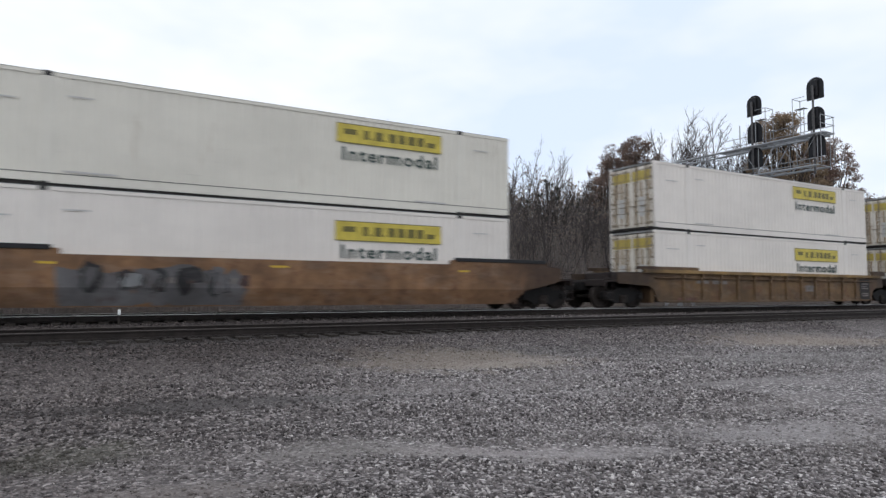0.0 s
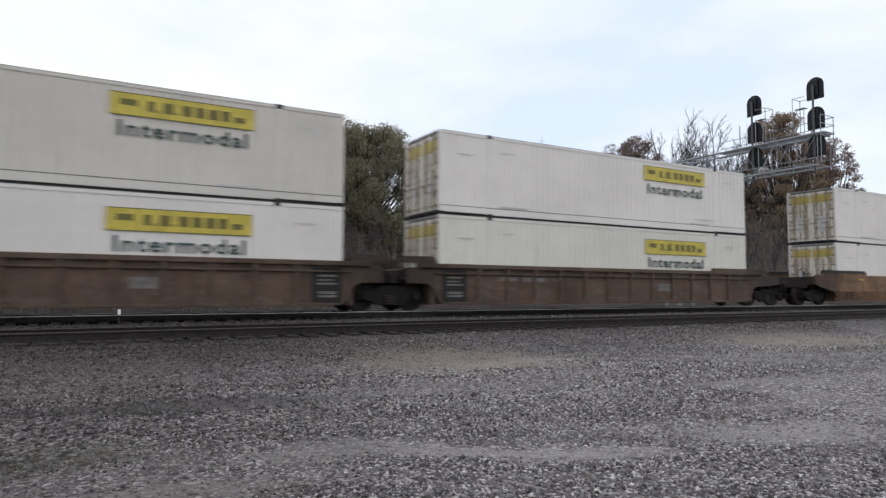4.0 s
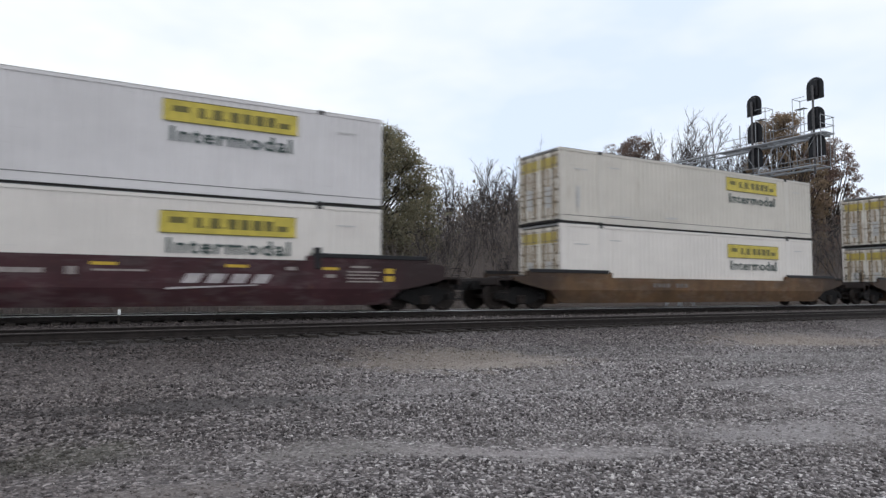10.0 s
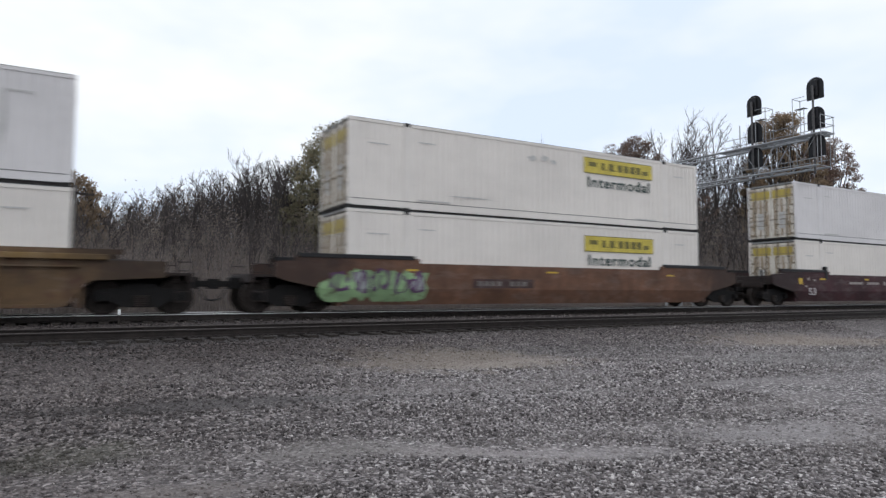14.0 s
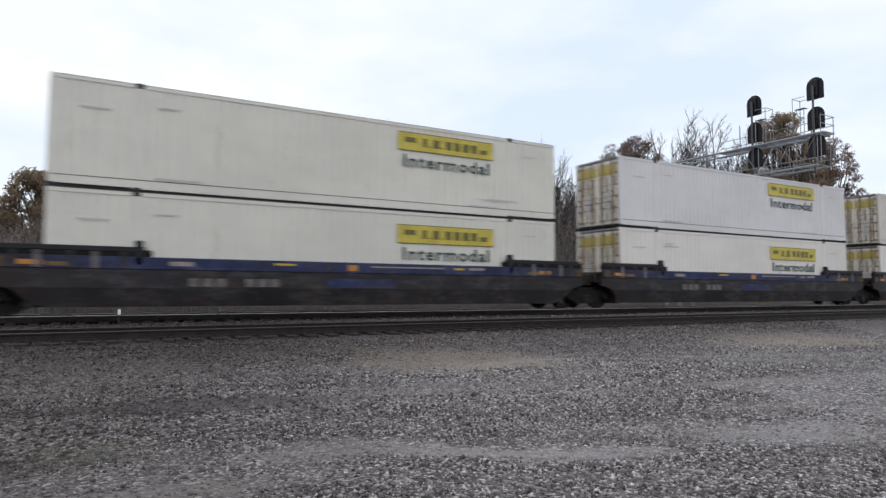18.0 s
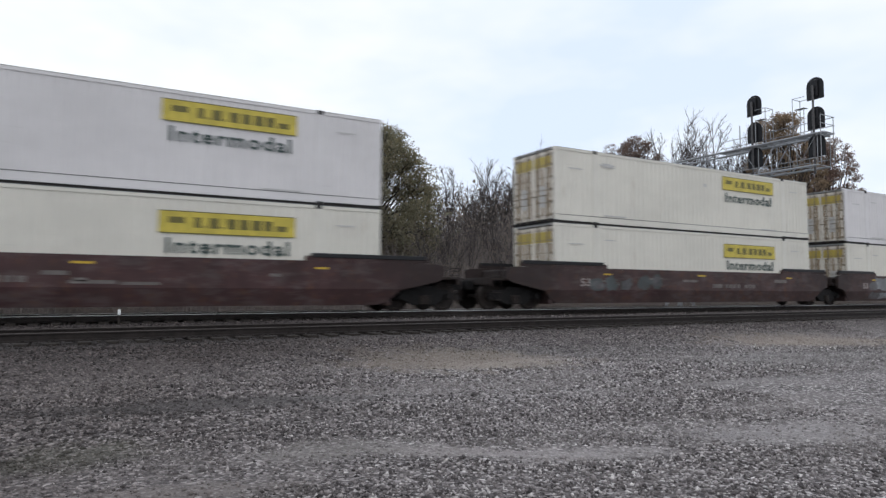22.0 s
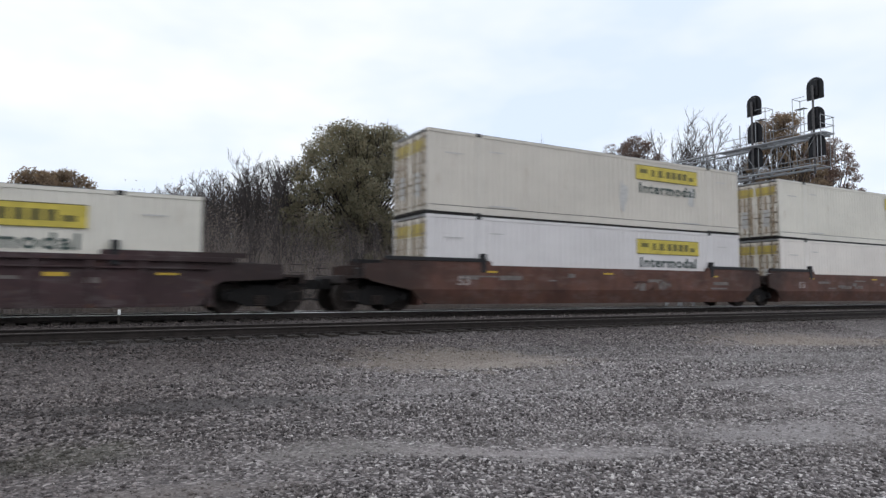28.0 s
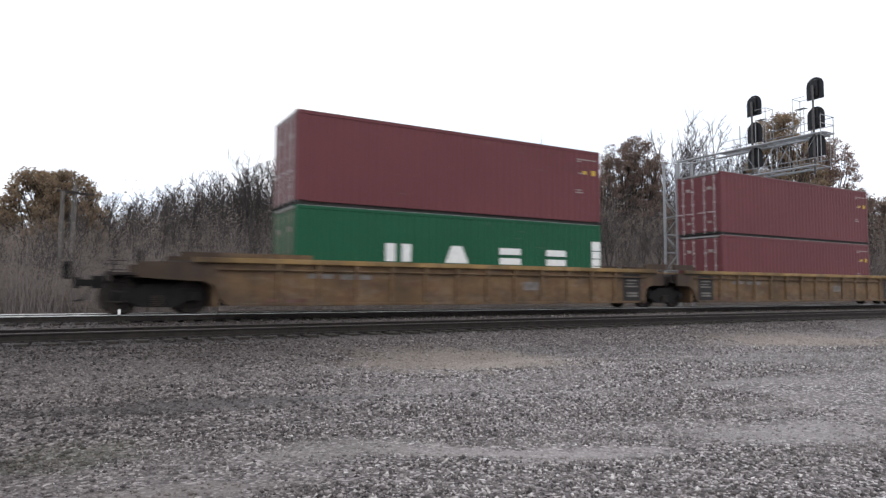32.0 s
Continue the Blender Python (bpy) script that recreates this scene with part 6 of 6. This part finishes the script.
def dress(i, car):
    """Paint marks that set single cars apart."""
    kind, colour = CARS[i][0], CARS[i][1]
    if colour == "maroon":
        side_plates(car, "m_yellow", [(-8.3, -8.0, 1.05, 1.35), (-6.5, -6.0, 1.28, 1.36), (0.0, 0.6, 1.3, 1.38), (3.3, 3.9, 1.3, 1.38), (6.1, 6.6, 1.28, 1.36), (8.15, 8.45, 1.2, 1.36), (8.15, 8.45, 0.95, 1.12), (-2.4, -2.0, 1.3, 1.38)], "reflector", "yellow reflector patches")
        side_plates(car, "m_white", [(-7.6, -7.4, 1.25, 1.38), (-7.1, -6.9, 1.22, 1.3), (-7.8, -7.6, 0.9, 1.0), (-3.9, -2.6, 1.08, 1.2), (-2.2, -1.0, 1.08, 1.2), (-0.55, -0.3, 1.05, 1.25), (0.05, 1.3, 1.15, 1.2), (6.9, 8.0, 1.22, 1.26), (6.9, 7.9, 1.12, 1.16), (6.9, 7.8, 1.02, 1.06), (6.9, 8.0, 0.92, 0.96), (6.2, 6.5, 1.05, 1.15), (7.0, 7.6, 1.36, 1.42), (5.0, 5.3, 1.25, 1.35)], "pale_mark", "small white stencil bars")
        part("brand_shape", stored("m_brand", brand_strip), car, pose(1.85, -1.474, 0.8), "slanted white plain shapes with an underline")
        part("size_mark", lettering("size53", "53", 0.62, 0.36, M["faded_white"], 0.02), car, pose(-7.5, -1.474, 0.52), "white size number")
    elif kind == "blue":
        side_plates(car, "b_w", [(0.6, 3.2, 1.38, 1.42), (4.2, 4.8, 1.36, 1.44), (-5.2, -4.6, 1.3, 1.42)], "pale_mark", y=-1.502)
        side_plates(car, "b_y", [(-2.4, -1.8, 1.38, 1.44), (3.6, 4.0, 1.36, 1.42)], "reflector", y=-1.502)
        side_plates(car, "b_o", [(-0.15, 0.15, 1.26, 1.44), (7.2, 7.7, 1.28, 1.4), (-8.6, -8.1, 1.28, 1.4)], "orange_mark", y=-1.502)
        side_plates(car, "b_num", [(-4.7, -4.45, 0.76, 0.98), (-4.35, -4.1, 0.76, 0.98), (-4.0, -3.75, 0.76, 0.98), (-3.2, -2.95, 0.76, 0.98), (-2.85, -2.6, 0.76, 0.98), (-2.5, -2.25, 0.76, 0.98)], "dim_mark")
        side_plates(car, "b_end", [(8.85, 9.2, 1.22, 1.48), (-9.2, -8.85, 1.22, 1.48), (6.7, 7.15, 1.26, 1.36), (-8.0, -7.55, 1.26, 1.36)], "chord_ttx", "faded orange plate", y=-1.503)
        for e in (-1, 1):
            for n, x in enumerate((6.3, 6.95, 7.5, 8.2, 8.7)):
                part("guide_web", stored("gweb%d" % (n % 2), lambda: MB().box(-0.07, 0.07, -1.512, -1.46, 1.21, 1.64, 0.008).mesh("guide_web", M["dim_mark"] if n % 2 else M["car_slate"])), car, pose(e * x, 0, 0))
        side_plates(car, "b_br", [(-0.8, 1.4, 0.74, 1.02)], "blue_chord", "dark blue painted patch")
    elif i == 27:
        side_plates(car, "p_y", [(-4.95, -4.45, 1.04, 1.1), (0.9, 1.3, 1.06, 1.12), (4.4, 4.9, 1.0, 1.1), (6.95, 7.5, 1.06, 1.12)], "reflector", "yellow reflector patch", -1.4075)
        side_plates(car, "p_w", [(-2.7, -1.9, 1.05, 1.12), (3.4, 3.9, 0.92, 1.0), (5.3, 5.6, 0.84, 0.98)], "dim_mark", "worn pale stencil bar", -1.4075)
    elif kind in ("smooth", "low"):
        x = -3.6 if i % 2 else 1.2
        if i not in (2, 9, 19, 21, 25):
            part("number_board", sheet("s_frame%d" % (i % 2), [(x, x + 2.6, 0.77, 1.08)], M["car_darkbrown"]), car, pose(0, -1.4715, 0), "dark number board")
        side_plates(car, "s_num%d" % (i % 2), [] if i == 2 else [(x + 0.2 + k * 0.27, x + 0.38 + k * 0.27, 0.84, 1.0) for k in (0, 1, 2, 3, 5, 6, 7)], "dim_mark", "worn number bar", -1.476)
        if colour == "tan":
            part("size_mark", lettering("size53t", "53", 0.85, 0.36, M["car_darkbrown"], 0.03), car, pose(-7.75, -1.373, 0.34, 15.6), "dark stencilled size number")
        if kind == "smooth":
            side_plates(car, "s_y%d" % (i % 3), [(-6.4 + (i % 3) * 0.3, -6.0 + (i % 3) * 0.3, 1.3, 1.36), (5.9, 6.3, 1.3, 1.36), (-0.4, 0.1, 1.32, 1.38)], "reflector")
        if i >= 18:
            rng = random.Random(i)
            side_plates(car, "s_worn%d" % i, [(a, a + rng.uniform(0.3, 1.1), z, z + rng.uniform(0.05, 0.16)) for a, z in ((rng.uniform(-7, 6.2), rng.uniform(0.76, 1.25)) for k in range(9))], "dim_mark", "worn white stencil bars")
            part("size_mark", lettering("size53w", "53", 0.5, 0.3, M["pale_mark"], 0.02), car, pose(-7.0, -1.474, 0.86))
    blocks = {7: [(-8.9, -6.6, ("g_grey", "g_mint"), ()), (-6.4, 1.8, ("g_orange", "car_redrust", "car_brown", "g_orange", "g_moss"), ("car_redrust", "car_brown", "g_moss")), (1.8, 5.3, ("g_slate", "g_slate", "g_haze"), ("g_slate",)), (5.4, 7.3, ("g_orange", "car_redrust"), ("car_redrust",)), (7.6, 9.2, ("g_green", "g_green", "g_mint"), ())],
              18: [(-4.5, 2.9, ("g_white", "g_grey", "g_white", "g_haze", "g_grey", "car_rust", "g_pale"), ("g_haze", "g_moss", "g_grey", "g_teal", "g_haze"))],
              19: [(-6.3, -4.2, ("g_grey", "g_haze"), ("g_haze", "g_grey")), (-4.2, 1.7, ("g_pale", "g_pale", "g_white", "g_sea"), ("g_teal", "g_sea", "g_teal")), (1.7, 2.9, ("g_grey", "g_haze"), ())]}
    for n, (x0, x1, high, low) in enumerate(blocks.get(i, ())):
        mosaic(car, x0, x1, high, low, 90 + i * 3 + n)
    g = {1: [(-5.2, -1.5, 0.24, 1.5, ("g_haze", "g_dark", "g_haze", "g_grey", "g_haze", "car_slate"), 5)],
         2: [(0.0, 3.9, 0.36, 1.45, ("g_red", "g_dark", "g_red", "g_blue", "g_blue", "g_sky", "g_blue", "g_blue", "g_red"), 7, 0.2), (-5.4, -1.6, 0.3, 1.4, ("car_tan", "car_brown", "car_darkbrown", "car_darkbrown"), 6)],
         13: [(-8.7, -5.4, 0.32, 1.48, ("g_mint", "g_purple", "g_mint", "g_grey", "g_mint"), 5)],
         18: [(-4.2, 2.6, 0.8, 1.42, ("g_grey", "g_dark", "g_white", "g_haze", "g_grey", "g_pale"), 8, 0.2)],
         19: [(-3.6, 1.3, 0.5, 1.45, ("g_pale", "g_teal", "g_white", "g_pale", "g_slate"), 6)],
         20: [(-6.6, -2.5, 0.5, 1.4, ("car_oxide", "g_slate", "g_haze", "g_slate"), 5)],
         22: [(-4.8, -1.9, 0.6, 1.45, ("car_oxide", "g_haze", "g_haze", "dim_mark"), 4), (0.4, 3.4, 0.9, 1.15, ("car_oxide", "car_darkbrown", "chord_ttx", "dim_mark"), 8)],
         24: [(-4.7, -1.2, 0.3, 1.45, ("g_haze", "car_redrust", "g_grey", "g_haze"), 4), (-0.9, 4.6, 1.05, 1.45, ("car_redrust", "g_haze", "car_redrust", "g_haze"), 9)],
         26: [(1.2, 4.0, 0.5, 1.2, ("car_redrust", "car_rust", "dim_mark", "car_rust"), 4)]}
    for x0, x1, z0, z1, cols, n, *bold in g.get(i, ()):
        graffiti(car, x0, x1, z0, z1, cols, 50 + i, n, *bold)


def brand_strip():
    mb = MB()
    for k in range(4):
        x = 0.3 + k * 0.62
        mb.prism([(x, 0.06), (x + 0.42, 0.06), (x + 0.58, 0.32), (x + 0.16, 0.32)], -0.004, 0)
    mb.prism([(-0.1, -0.12), (2.3, 0.0), (2.35, 0.03), (0.0, -0.06)], -0.004, 0)
    return mb.mesh("brand_shape", M["faded_white"])


for group in SETS:
    for n, i in enumerate(group):
        kind, colour, posts, words = CARS[i]
        front = "joint" if n > 0 or i == -1 else "coupled"
        rear = "joint" if n < len(group) - 1 else "coupled"
        car = well_car(kind, colour, front, rear, posts, words)
        half = HALF40 if i >= 28 else HALF53
        at = REAR[i] + half
        dress(i, car)
        if i == 30:
            part("rear_marker", MB().box(-12.02, -11.84, -0.16, 0.16, 0.95, 1.42, 0.03).box(-12.06, -12.021, -0.07, 0.07, 1.2, 1.34, 0.01).mesh("rear_marker", M["steel_dark"]), car, None, "dark end-of-train marker box on the coupler")
        MOVERS.append((car, at, 0.0))
        if i >= 28:
            lo, up = ("green", "green") if i == 28 else (("red", "red") if i == 29 else ("green", "red"))
            MOVERS.append((container40(lo, False), at, FLOOR_Z))
            MOVERS.append((container40(up, True), at, FLOOR_Z + BOX_H + 0.004))
        else:
            lo, up = TINTS[i]
            boxes = [(container53(lo, False, "", i == 2, i != 27), FLOOR_Z)]
            if up:
                boxes.append((container53(up, True, STYLE.get(i, "")), FLOOR_Z + BOX_H + 0.004))
            for n, (box, z) in enumerate(boxes):
                for k, m in enumerate(SMEARS.get((i, n), ())):
                    smudge(box, *m, 700 + i * 8 + k)
                MOVERS.append((box, at, z))


# ---- how the train runs ----
def gone(t):
    """Metres that the train has gone after t seconds: it gathers speed slowly."""
    return 18.9046 * t + 0.0231983 * t * t - 0.00013953 * t ** 3


def motions():
    for ob, at, z in MOVERS:
        walk(ob, [(t, pose(at + gone(t), MAIN_Y, z)) for t in range(0, 33)])
        for tr in ob.children:
            if not tr.name.startswith("truck"):
                continue
            x0 = at + tr.matrix_basis.translation.x
            frames = [k for k in range(0, 961) if -7 < x0 + gone(k / 30) < 62]
            for ws in tr.children:
                if ws.name.startswith("wheelset") and frames:
                    dx = ws.matrix_basis.translation.x
                    spin = lambda k: pose(dx, 0, WHEEL_R, 0, math.degrees((gone(k / 30) - gone(frames[0] / 30)) / WHEEL_R) % 360, 0)
                    rows = [(k / 30, spin(k)) for k in frames]
                    if frames[0] > 0:
                        rows.insert(0, (0.0, spin(frames[0])))
                    if frames[-1] < 960:
                        rows.append((32.0, spin(frames[-1])))
                    walk(ws, rows)


motions()
